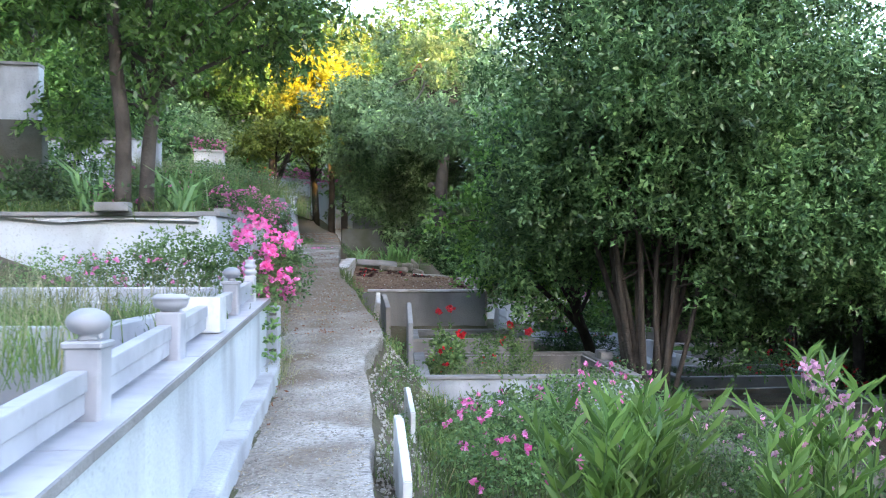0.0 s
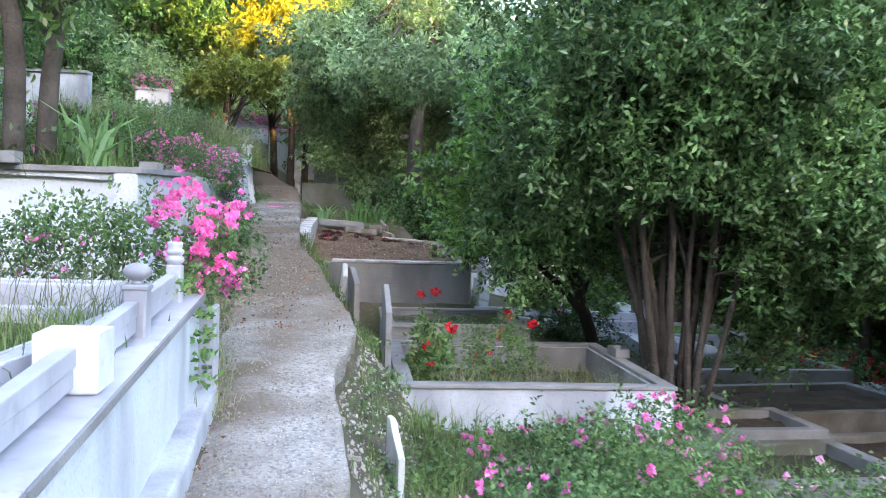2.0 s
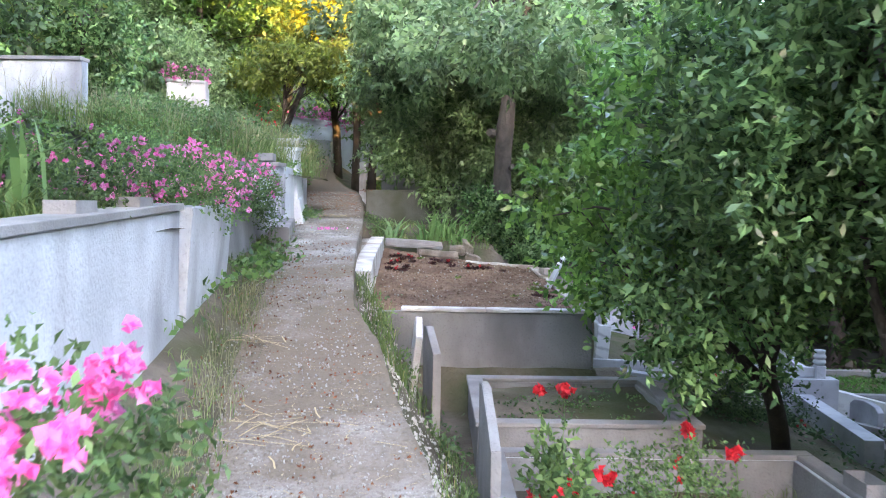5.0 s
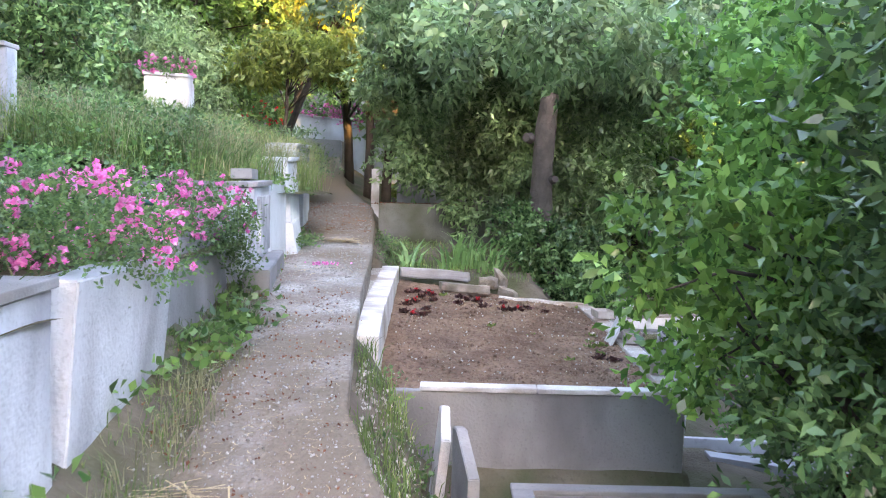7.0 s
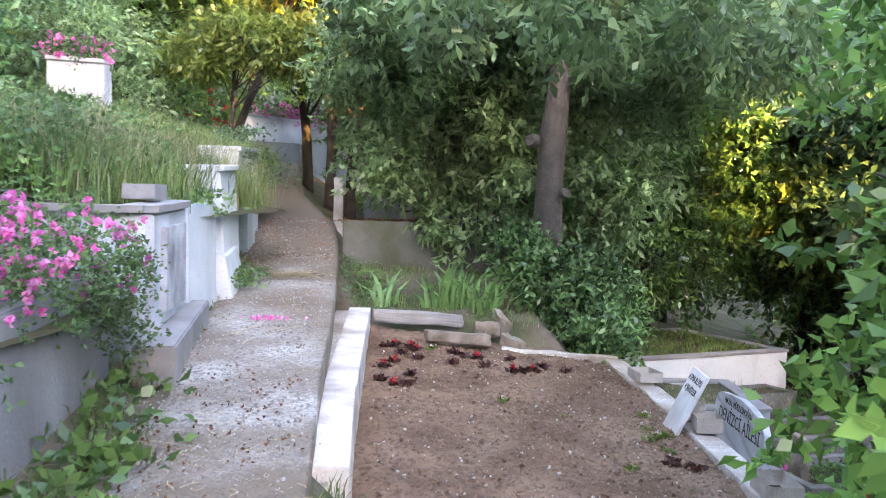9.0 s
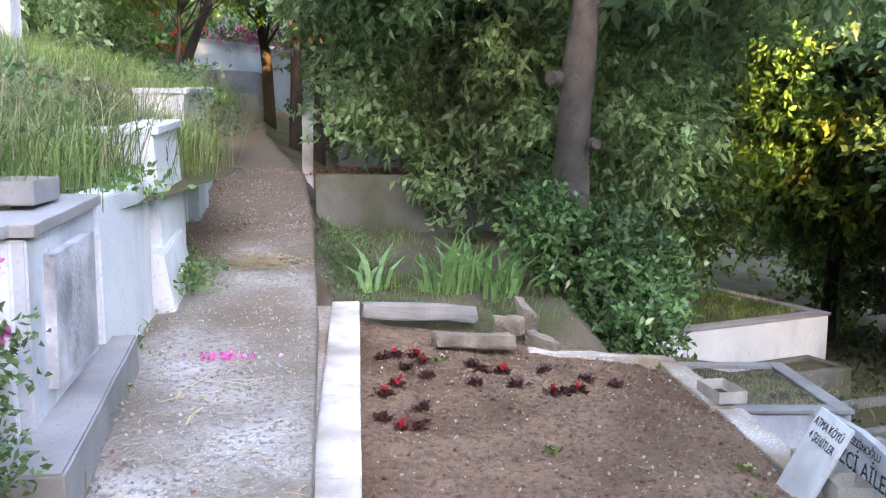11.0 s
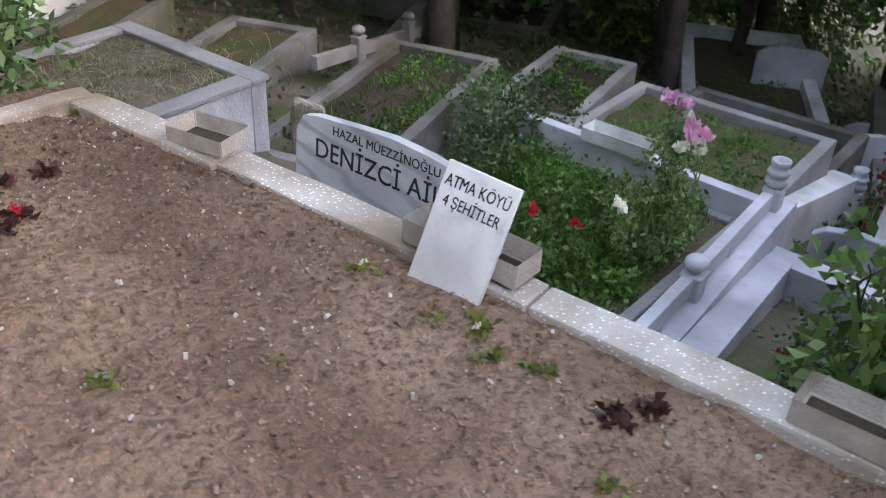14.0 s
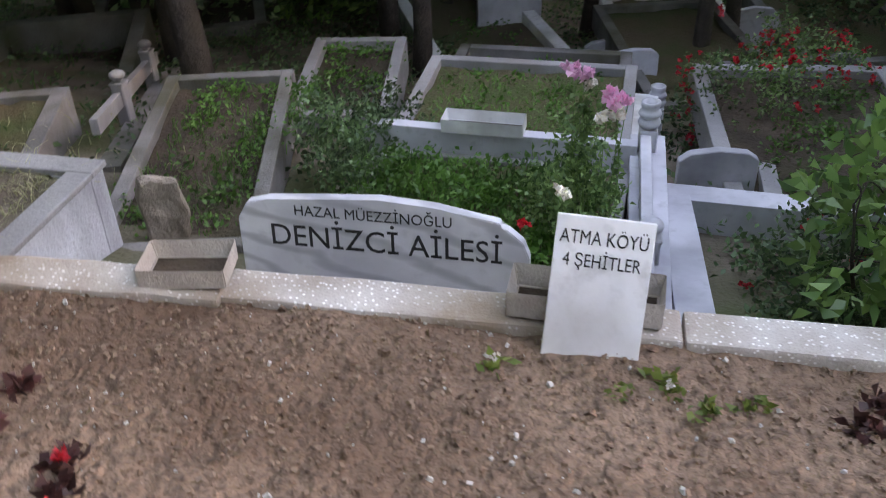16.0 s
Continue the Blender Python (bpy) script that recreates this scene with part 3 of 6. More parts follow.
# family headstone
hs = thing("headstone", (3.27, 3.86, -1.1), "wide grey veined marble family headstone with arched top", "headstone")
fr = slab_frame((3.16, 4.70, -0.85), (3.12, 3.06, -0.85), (3.24, 4.70, 0.05))
prof = [(-0.80, -0.25), (0.80, -0.25), (0.80, 0.70), (0.765, 0.79), (0.68, 0.86), (0.645, 0.865), (0.645, 0.895), (0.30, 0.955), (0.0, 0.975), (-0.30, 0.955), (-0.62, 0.93), (-0.74, 0.90), (-0.80, 0.80)]
bm = bmesh.new()
f0 = [bm.verts.new((x, y, 0)) for x, y in prof]
f1 = [bm.verts.new((x, y, -0.07)) for x, y in prof]
bm.faces.new(f0)
bm.faces.new(f1[::-1])
for i in range(len(prof)):
    j = (i + 1) % len(prof)
    bm.faces.new((f0[j], f0[i], f1[i], f1[j]))
bmesh.ops.bevel(bm, geom=list(bm.edges), offset=0.006, segments=2, affect="EDGES")
bm.transform(fr)
part("stone", bm, M_HEAD, hs)
bm = bmesh.new()
box(bm, (-0.9, -0.28, -0.16), (0.9, 0.32, 0.06), 0.01)
bm.transform(fr)
part("plinth", bm, M_HEAD, hs)
lettering("HAZAL MÜEZZİNOĞLU", 0.088, M_LETTER, hs, fr @ Matrix.Translation((-0.04, 0.875, 0.002)), 0.92)
lettering("DENİZCİ AİLESİ", 0.185, M_LETTER, hs, fr @ Matrix.Translation((0.02, 0.715, 0.002)), 0.93)


# ---- graves on the lower ground ----
def plot(corner, size, turn, top, depth=0.45, thick=0.16, material=M_GREY, fill=M_DIRT, label="grey concrete grave surround filled with earth", cap=None, sunk=0.08, name="grave_plot", lining=None):
    """A rectangular surround: corner (x, y), size (along, across) turned by turn degrees, with earth inside."""
    L, W = size
    m = Matrix.Translation((corner[0], corner[1], 0)) @ Matrix.Rotation(radians(turn), 4, "Z")
    c = m @ Vector((L / 2, W / 2, top - depth))
    th = thing(name, c, label, "grave", "graves")
    t = thick
    for lo, hi in (((0, 0), (L, t)), ((0, W - t), (L, W)), ((0, t), (t, W - t)), ((L - t, t), (L, W - t))):
        bm = bmesh.new()
        box(bm, (*lo, top - depth), (*hi, top - (0.05 if cap else 0)), 0.008)
        bm.transform(m)
        wall = part("wall", worn(bm, 0.005, 5, 2), material, th)
        # thin grey sheet laid over the wall's inner face
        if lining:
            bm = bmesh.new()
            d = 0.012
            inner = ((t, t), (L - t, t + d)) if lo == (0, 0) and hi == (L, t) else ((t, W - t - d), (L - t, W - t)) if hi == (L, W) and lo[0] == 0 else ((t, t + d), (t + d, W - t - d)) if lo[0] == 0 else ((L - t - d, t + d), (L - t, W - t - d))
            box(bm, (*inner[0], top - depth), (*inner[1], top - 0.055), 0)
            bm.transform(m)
            part("inner_render", bm, lining, wall, "grey inner face of the wall")
        if cap:
            bm = bmesh.new()
            e = 0.025
            box(bm, (lo[0] - (e if lo[0] == 0 else -e if hi[0] - lo[0] <= t else 0), lo[1] - (e if lo[1] == 0 else 0), top - 0.05),
                (hi[0] + (e if hi[0] == L else 0), hi[1] + (e if hi[1] == W else 0), top), 0.008)
            bm.transform(m)
            part("coping", worn(bm, 0.004, 6, 2), cap, wall)
    bm = bmesh.new()
    n = 14
    g = [[bm.verts.new(m @ Vector((t * 0.9 + (L - 1.8 * t) * i / n, t * 0.9 + (W - 1.8 * t) * j / n, top - sunk + 0.05 * noise.noise(Vector((corner[0] + i * 0.45, corner[1] + j * 0.45, 0)))))) for i in range(n + 1)] for j in range(n + 1)]
    for a, b in zip(g, g[1:]):
        for k in range(n):
            bm.faces.new((a[k], a[k + 1], b[k + 1], b[k])).smooth = True
    part("earth", bm, fill, th)
    return th


M_TURF = surface("rough_turf", (0.06, 0.085, 0.028), (0.10, 0.08, 0.045), 2.0, 40, 0.98, 1.0, (0.10, 0.075, 0.05), 1.4, 0.6)
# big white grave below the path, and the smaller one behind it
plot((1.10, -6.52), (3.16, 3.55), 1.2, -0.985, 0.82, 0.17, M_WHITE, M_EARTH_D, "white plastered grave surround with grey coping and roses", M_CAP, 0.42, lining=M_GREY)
plot((0.95, -2.85), (2.25, 2.5), 1.0, -0.76, 0.9, 0.17, M_GREY, M_DIRT, "grey concrete grave surround with bare earth", M_CAP, 0.11)


def headstone_edge(place, turn, size, label, material=M_MARBLE, notch=True, lean=0.0):
    """An upright slab whose shoulder slopes down from the top; its width runs along x at turn 0."""
    w, h, t = size
    th = thing("headstone", place, label, "headstone", "small headstones")
    pr = [(-w / 2, -0.3), (w / 2, -0.3), (w / 2, h * 0.72), (w * 0.30, h * 0.80), (-w * 0.25, h), (-w / 2, h * 0.97)]
    bm = bmesh.new()
    a = [bm.verts.new((x, -t / 2, z)) for x, z in pr]
    b = [bm.verts.new((x, t / 2, z)) for x, z in pr]
    bm.faces.new(a)
    bm.faces.new(b[::-1])
    for i in range(len(pr)):
        j = (i + 1) % len(pr)
        bm.faces.new((a[j], a[i], b[i], b[j]))
    bmesh.ops.recalc_face_normals(bm, faces=bm.faces)
    bmesh.ops.bevel(bm, geom=list(bm.edges), offset=0.008, segments=2, affect="EDGES")
    bm.transform(Matrix.Translation(place) @ Matrix.Rotation(radians(turn), 4, "Z") @ Matrix.Rotation(radians(lean), 4, "X"))
    part("slab", worn(bm, 0.004, 8), material, th)
    return th


headstone_edge((0.96, -5.05, -1.0), -88, (1.25, 0.98, 0.07), "grey marble headstone with sloping shoulder seen on edge", M_GREY)
headstone_edge((0.46, -1.6, -0.85), -80, (0.75, 0.85, 0.09), "weathered grey headstone beside the soil plot", M_CAP)
headstone_edge((0.22, -0.85, -0.7), -84, (0.5, 0.72, 0.08), "broken whitewashed headstone beside the path", M_KERBW, lean=-6)
headstone_edge((1.0, -9.3, -1.45), -84, (0.8, 0.65, 0.05), "small white marble headstone below the path", M_MARBLE_W)
headstone_edge((0.98, -12.9, -1.35), -86, (1.4, 0.78, 0.06), "white marble headstone among rose bushes", M_MARBLE_W)

# railing of turned posts and rails at the green grave
def ball_post(place, h, w, kind_, material=M_MARBLE, group="rail posts", name="rail_post", label=""):
    th = thing(name, place, label or "square grey marble post with a turned " + kind_, "post", group)
    x, y, z = place
    bm = bmesh.new()
    box(bm, (x - w / 2, y - w / 2, z - 0.05), (x + w / 2, y + w / 2, z + h), 0.012)
    part("shaft", bm, material, th)
    if kind_ == "ball":
        bm = bmesh.new()
        box(bm, (x - w * 0.56, y - w * 0.56, z + h - 0.012), (x + w * 0.56, y + w * 0.56, z + h + 0.02), 0.008)
        part("cap", bm, material, th)
        part("ball", lathe(bmesh.new(), (x, y, z + h + 0.018), ball_profile(w * 0.60)), material, th)
    elif kind_ == "bowl":
        pr = [(0.36, 0), (0.36, 0.08), (0.60, 0.17), (0.70, 0.36), (0.68, 0.46), (0.74, 0.50), (0.74, 0.58), (0.62, 0.62), (0.58, 0.68), (0.05, 0.72)]
        part("bowl", lathe(bmesh.new(), (x, y, z + h), [(r * w, q * w) for r, q in pr], 20), material, th, "turned marble bowl with flat lid")
    elif kind_ == "urn":
        pr = [(0.40, 0), (0.40, 0.04), (0.55, 0.10), (0.62, 0.22), (0.55, 0.34), (0.42, 0.40), (0.55, 0.47), (0.62, 0.56), (0.55, 0.66), (0.45, 0.70), (0.50, 0.85), (0.52, 1.0), (0.36, 1.0), (0.32, 0.7)]
        part("urn", lathe(bmesh.new(), (x, y, z + h), [(r * w, q * w * 1.5) for r, q in pr]), material, th, "turned marble flower urn")
    return th


def rail(a, b, width, height, label, material=M_MARBLE, bev=0.008):
    bm = bmesh.new()
    bar(bm, a, b, width, height, bev=bev)
    return tagged(part("stone_rail", worn(bm, 0.004, 5, 3), material), label, "rail", "stone rails")


rail((2.75, 2.36, -1.22), (6.7, 2.36, -1.22), 0.30, 0.55, "long marble base kerb of a grave")
rail((2.9, 2.39, -0.98), (6.4, 2.39, -1.06), 0.09, 0.15, "slim marble rail between turned posts")
for x in (3.5, 4.2, 5.5):
    ball_post((x, 2.39, -1.24), 0.12, 0.10, "foot", label="short marble rail foot on kerb")
ball_post((4.79, 2.37, -1.24), 0.21, 0.15, "ball")
ball_post((6.45, 2.37, -1.24), 0.22, 0.16, "urn")
ball_post((9.2, 2.16, -2.75), 0.6, 0.17, "urn")
rail((3.3, 2.04, -1.08), (6.1, 2.12, -1.45), 0.26, 0.4, "broad grey marble kerb of a neighbouring grave")
rail((6.15, 2.2, -1.45), (6.05, -0.4, -1.50), 0.25, 0.4, "grey marble end kerb of a grave")
rail((6.45, 2.5, -1.35), (9.2, 2.3, -2.0), 0.3, 0.5, "pale stone wall between graves", M_MARBLE_W)

plot((4.43, 6.22), (1.9, 2.2), 45 + 43, -0.47, 0.85, 0.17, M_WHITE_OLD, M_DIRT, "white plastered grave box with dry grass inside", M_GREY, 0.06)
plot((3.0, 9.6), (3.95, 3.0), 24, -0.47, 0.9, 0.2, M_WHITE, M_TURF, "long white plastered grave terrace with turf", M_CAP, 0.05)
plot((4.0, 8.75), (2.4, 0.8), 22, -0.95, 0.5, 0.13, M_DARKGREY, M_TURF, "low grey marble grave surround with turf", None, 0.05)
plot((4.64, 7.33), (2.55, 1.15), 18, -1.2, 0.85, 0.16, M_KERBSHADE, M_TURF, "tall grey concrete grave surround with turf", None, 0.06)
plot((7.85, 5.0), (2.2, 1.15), 7, -1.75, 0.5, 0.14, M_CAP, M_EARTH_D, "sunken grey grave surround with dark earth", None, 0.12)
plot((4.55, 5.2), (3.2, 1.3), 13, -1.18, 0.5, 0.13, M_KERBSHADE, M_EARTH_D, "grass covered grave between worn kerbs", None, 0.1)
plot((6.75, 2.5), (2.1, 2.3), -2, -1.5, 0.5, 0.13, M_CAP, M_TURF, "marble grave surround with grass", None, 0.1)
rail((6.36, 2.45, -1.13), (6.48, 4.86, -1.10), 0.12, 0.5, "pale marble kerb across the green grave")
plot((3.3, 2.70), (3.0, 2.2), -4, -1.34, 0.4, 0.1, M_CAP, M_TURF, "marble edged grave overgrown with green weeds", None, 0.04)
plot((9.2, 2.5), (1.7, 2.3), -2, -2.2, 0.6, 0.15, M_KERBSHADE, M_EARTH_D, "earth grave in a grey stone surround", None, 0.15)
plot((13.0, 3.3), (4.2, 2.2), 24, -3.1, 0.5, 0.22, M_MARBLE_W, M_TURF, "white marble framed grave with grass", None, 0.2)
plot((10.9, 0.2), (3.8, 2.0), 14, -2.75, 0.4, 0.16, M_KERBSHADE, M_TURF, "grey marble grave surround with shrubs", None, 0.1)
plot((6.5, -0.6), (3.2, 2.2), 4, -1.75, 0.4, 0.17, M_CAP, M_EARTH_D, "flat grave with earth and red roses", None, 0.1)
plot((6.6, -3.4), (3.4, 2.4), 10, -1.95, 0.4, 0.18, M_KERBSHADE, M_EARTH_D, "grey stone grave surround with dark earth", None, 0.12)
plot((4.5, -8.2), (1.9, 1.7), 6, -1.6, 0.45, 0.18, M_KERBSHADE, M_EARTH_D, "small square grey grave surround with earth", None, 0.14)
plot((4.9, -5.9), (1.6, 1.3), 6, -1.62, 0.4, 0.16, M_KERBSHADE, M_EARTH_D, "small dark grave surround under the laurel", None, 0.12)
plot((6.9, -7.4), (2.6, 3.0), 8, -2.0, 0.4, 0.18, M_KERBSHADE, M_EARTH_D, "low grey grave surround below the laurel", None, 0.1)
plot((8.0, 8.2), (3.6, 2.2), 20, -2.0, 0.8, 0.2, M_DARKGREY, M_EARTH_D, "dark mossy concrete grave enclosure", None, 0.5)
plot((13.5, 8.5), (4.0, 3.0), 22, -3.0, 0.6, 0.2, M_DARKGREY, M_EARTH_D, "grey grave surround far down the slope", None, 0.1)
plot((9.3, -1.5), (3.0, 2.0), 16, -2.6, 0.4, 0.16, M_KERBSHADE, M_DIRT, "pale marble grave surround with shrubs", None, 0.1)
plot((14.5, -2.8), (3.6, 2.4), 12, -3.6, 0.4, 0.2, M_KERBSHADE, M_TURF, "grey grave surround in deep shade", None, 0.1)
plot((16.5, 13.5), (4.0, 3.0), 30, -3.6, 0.6, 0.2, M_KERBSHADE, M_TURF, "low grave surround in deep shade", None, 0.1)
trough((6.43, 3.78, -1.115), -3, (0.72, 0.24, 0.13), M_MARBLE_W, "white marble flower trough on a grave kerb")


def low_headstone(place, turn, w, h, label, material=M_MARBLE):
    th = thing("headstone", place, label, "headstone", "distant headstones")
    pr = [(-w / 2, -0.2), (w / 2, -0.2), (w / 2, h * 0.8), (w * 0.36, h * 0.94), (0, h), (-w * 0.36, h * 0.94), (-w / 2, h * 0.8)]
    bm = bmesh.new()
    a = [bm.verts.new((x, -0.05, z)) for x, z in pr]
    b = [bm.verts.new((x, 0.05, z)) for x, z in pr]
    bm.faces.new(a)
    bm.faces.new(b[::-1])
    for i in range(len(pr)):
        j = (i + 1) % len(pr)
        bm.faces.new((a[j], a[i], b[i], b[j]))
    bmesh.ops.recalc_face_normals(bm, faces=bm.faces)
    bmesh.ops.bevel(bm, geom=list(bm.edges), offset=0.008, segments=1, affect="EDGES")
    bm.transform(Matrix.Translation(place) @ Matrix.Rotation(radians(turn), 4, "Z"))
    part("stone", bm, material, th)
    return th


# rail with ball posts beside the sunken enclosure
rail((5.95, 7.2, -1.45), (9.9, 8.5, -2.25), 0.24, 0.45, "dark grey kerb under a stone rail", M_KERBSHADE)
rail((6.3, 7.45, -1.16), (9.7, 8.58, -1.95), 0.08, 0.16, "slim weathered stone rail between ball posts", M_CAP)
ball_post((7.45, 7.80, -1.75), 0.42, 0.14, "ball", M_CAP, label="weathered stone rail post with turned ball")
ball_post((9.2, 8.40, -2.15), 0.42, 0.14, "ball", M_CAP, label="weathered stone rail post with turned ball")
rail((6.4, 1.25, -1.62), (8.4, 1.1, -2.05), 0.16, 0.4, "pale worn kerb of a planted grave", M_CAP)
trough((4.2, -4.2, -0.985), 2, (0.42, 0.2, 0.13), M_CAP, "grey stone flower trough on grave coping")
low_headstone((13.2, 2.7, -3.5), -72, 0.9, 0.55, "grey headstone with sloping shoulders down the slope")
plot((13.9, 0.4), (3.2, 2.2), 8, -3.45, 0.4, 0.2, M_MARBLE_W, M_TURF, "white marble grave surround down the slope", None, 0.12)
low_headstone((6.9, 1.70, -1.95), -82, 0.72, 0.52, "grey marble headstone with angled top")
low_headstone((14.6, 4.5, -3.35), -66, 1.15, 0.75, "grey marble headstone in white frame")
low_headstone((11.6, 2.4, -2.95), -72, 0.7, 0.5, "small grey headstone far down the slope")
low_headstone((15.5, 0.3, -4.0), -75, 0.9, 0.8, "pale headstone far down the slope")
rough_slab("stone_block", (4.62, 6.12, -0.72), (4.76, 5.84, -0.78), 0.12, 0.55, M_STONE, "brown weathered stone stub beside grave", "stone")


# ---- walls and planters uphill of the path ----
def slope_wall(name, a, b, width, foot_a, foot_b, material, label, cat="wall", cap=None, bulge=0.0):
    """A wall along a line with its top at a.z to b.z and feet at foot_a, foot_b; an optional coping on it."""
    th = thing(name, ((a[0] + b[0]) / 2, (a[1] + b[1]) / 2, min(foot_a, foot_b)), label, cat)
    bm = bmesh.new()
    A, B = Vector(a), Vector(b)
    d = Vector((B.x - A.x, B.y - A.y, 0)).normalized()
    n = Vector((d.y, -d.x, 0)) * width
    vs = []
    for p, f in ((A, foot_a), (B, foot_b)):
        vs.append([bm.verts.new(q) for q in (Vector((p.x, p.y, f)) + n * bulge, Vector((p.x, p.y, p.z)), p - n, Vector((p.x, p.y, f)) - n)])
    r0, r1 = vs
    bm.faces.new(r0)
    bm.faces.new(r1[::-1])
    for i in range(4):
        j = (i + 1) % 4
        bm.faces.new((r0[i], r1[i], r1[j], r0[j]))
    bmesh.ops.recalc_face_normals(bm, faces=bm.faces)
    bmesh.ops.bevel(bm, geom=list(bm.edges), offset=0.012, segments=2, affect="EDGES")
    part("wall_body", worn(bm, 0.012, 3, 4), material, th)
    if cap:
        bm = bmesh.new()
        bar(bm, A - n * 0.5 + Vector((0, 0, 0.06)), B - n * 0.5 + Vector((0, 0, 0.06)), width + 0.08, 0.058, bev=0.008)
        part("coping", worn(bm, 0.005, 4, 4), cap, th)
    return th


# near wall with a marble balustrade
def on_wall(y, inset=0.0, up=0.0):
    """Places along the wall's outer top edge, which climbs gently with the path."""
    return Vector((-0.43 - 0.068 * (y + 11.23) - inset, y, 0.121 + 0.042 * (y + 11.23) + up))


W_END = -9.4
slope_wall("wall_balustrade", tuple(on_wall(-21)), tuple(on_wall(W_END)), 0.30, -1.5, -0.95, M_WHITE, "long white plastered grave wall along the path")
coping = thing("wall_coping", tuple(on_wall(-15, 0.14)), "pale grey marble coping slabs on white wall", "coping")
for y0, y1 in ((-21, -18.6), (-18.59, -16.2), (-16.19, -13.9), (-13.89, -11.6), (-11.59, W_END)):
    bm = bmesh.new()
    bar(bm, on_wall(y0, 0.13, 0.03), on_wall(y1, 0.13, 0.03), 0.31, 0.035, bev=0.008)
    slab = part("slab", worn(bm, 0.003, 4, 4), M_MARBLE, coping)
    # thin dark grey strip along the slab's outer edge
    bm = bmesh.new()
    bar(bm, on_wall(y0, -0.034, 0.028), on_wall(y1, -0.034, 0.028), 0.016, 0.045, bev=0.003)
    part("drip_edge", worn(bm, 0.002, 5, 4), M_CAP, slab, "dark grey coping edge")
ledge = thing("wall_ledge", tuple(on_wall(-14) + Vector((0.1, 0, -0.9))), "chipped white ledge at the wall's foot", "ledge")
for y0, y1 in ((-21, -16.4), (-16.38, -12.6), (-12.58, W_END - 0.05)):
    bm = bmesh.new()
    pts = []
    for y in (y0, y1):
        x = -0.365 - 0.073 * (y + 9.97)
        pts.append((x - 0.13, y, way_z(y) + 0.13))
    bar(bm, pts[0], pts[1], 0.27, 0.9, bev=0.025)
    part("block", worn(bm, 0.022, 3, 6), M_WHITE_OLD, ledge)
bm = bmesh.new()
p = on_wall(W_END)
box(bm, (p.x - 0.30, W_END - 0.06, -0.95), (p.x + 0.13, W_END + 0.12, 0.14), 0.012)
endp = tagged(part("wall_end", worn(bm, 0.006, 6, 2), M_WHITE_OLD), "whitewashed end pier with drain slots", "pier")
# each slot is a thin dark block that stands for the shade in an opening
for k in range(4):
    bm = bmesh.new()
    z = 0.05 - 0.13 * k
    box(bm, (p.x + 0.03, W_END - 0.075, z - 0.012), (p.x + 0.11, W_END - 0.055, z + 0.016), 0.004)
    part("slot", bm, M_DARKGREY, endp)
for y0, y1 in ((-21, -19.1), (-18.95, -17.52), (-17.38, -15.74), (-15.58, -14.06), (-13.90, -12.74), (-12.42, -11.37), (-11.23, -9.92)):
    bm = bmesh.new()
    bar(bm, on_wall(y0, 0.15, 0.24), on_wall(y1, 0.15, 0.24), 0.075, 0.085, bev=0.008)
    bar(bm, on_wall(y0, 0.155, 0.15), on_wall(y1, 0.155, 0.15), 0.06, 0.085, bev=0.004)
    tagged(part("stone_rail", worn(bm, 0.003, 5, 3), M_MARBLE), "grey marble balustrade rail between posts", "rail", "balustrade rails")
for y, kd, h, w in ((-19.02, "ball", 0.30, 0.13), (-17.45, "ball", 0.30, 0.13), (-15.66, "ball", 0.30, 0.15), (-13.98, "bowl", 0.28, 0.15), (-11.30, "ball", 0.28, 0.135), (-9.86, "urn", 0.27, 0.11)):
    ball_post(tuple(on_wall(y, 0.135, 0.03)), h, w, kd, M_MARBLE, "balustrade posts", "balustrade_post", "square marble balustrade post with turned " + kd)
p = on_wall(-12.58, 0.16, 0.03)
trough((p.x, p.y, p.z), 4, (0.31, 0.27, 0.26), M_MARBLE_W, "square white marble planter box in balustrade")

# grave surrounds behind the balustrade
plot((-4.6, -10.4), (3.6, 0.45), 0, 0.36, 0.9, 0.1, M_MARBLE, M_TURF, "low marble kerb behind the balustrade", None, 0.06)
plot((-5.3, -14.2), (4.6, 3.6), 0, 0.24, 1.0, 0.14, M_MARBLE, M_TURF, "marble grave surround full of tall grass", None, 0.1)

# white planter walls stepping uphill
slope_wall("planter_wall", (-9.0, -7.70, 1.20), (-1.50, -7.75, 1.20), 0.22, -0.7, -0.7, M_WHITE, "long white plastered planter wall with grey coping", cap=M_CAP)
slope_wall("planter_wall", (-1.45, -7.86, 1.20), (-1.72, -3.90, 1.31), 0.22, -0.7, -0.2, M_WHITE_OLD, "white plastered planter side wall with dark streaks", cap=M_CAP)
slope_wall("planter_wall", (-1.66, -3.72, 1.33), (-1.74, -1.86, 1.36), 0.30, -0.1, 0.3, M_WHITE_OLD, "leaning white planter wall with grey stains", bulge=-0.3)
slope_wall("planter_wall", (-3.2, -3.72, 1.33), (-1.80, -3.74, 1.33), 0.2, -0.1, -0.1, M_WHITE_OLD, "short streaked planter wall facing downhill")
slope_wall("planter_wall", (-1.98, -1.5, 1.38), (-2.12, 0.95, 1.52), 0.3, 0.2, 0.6, M_GREY, "grey concrete planter wall under roses", bulge=0.2)
slope_wall("planter_wall", (-3.4, 1.18, 1.90), (-1.92, 1.18, 1.90), 0.18, 0.8, 0.8, M_WHITE, "white grave wall facing downhill", cap=M_CAP)
slope_wall("planter_wall", (-1.86, 1.20, 1.90), (-1.96, 2.42, 1.94), 0.2, 0.8, 0.85, M_WHITE_OLD, "white grave wall with grey coping and dark panel", cap=M_CAP)
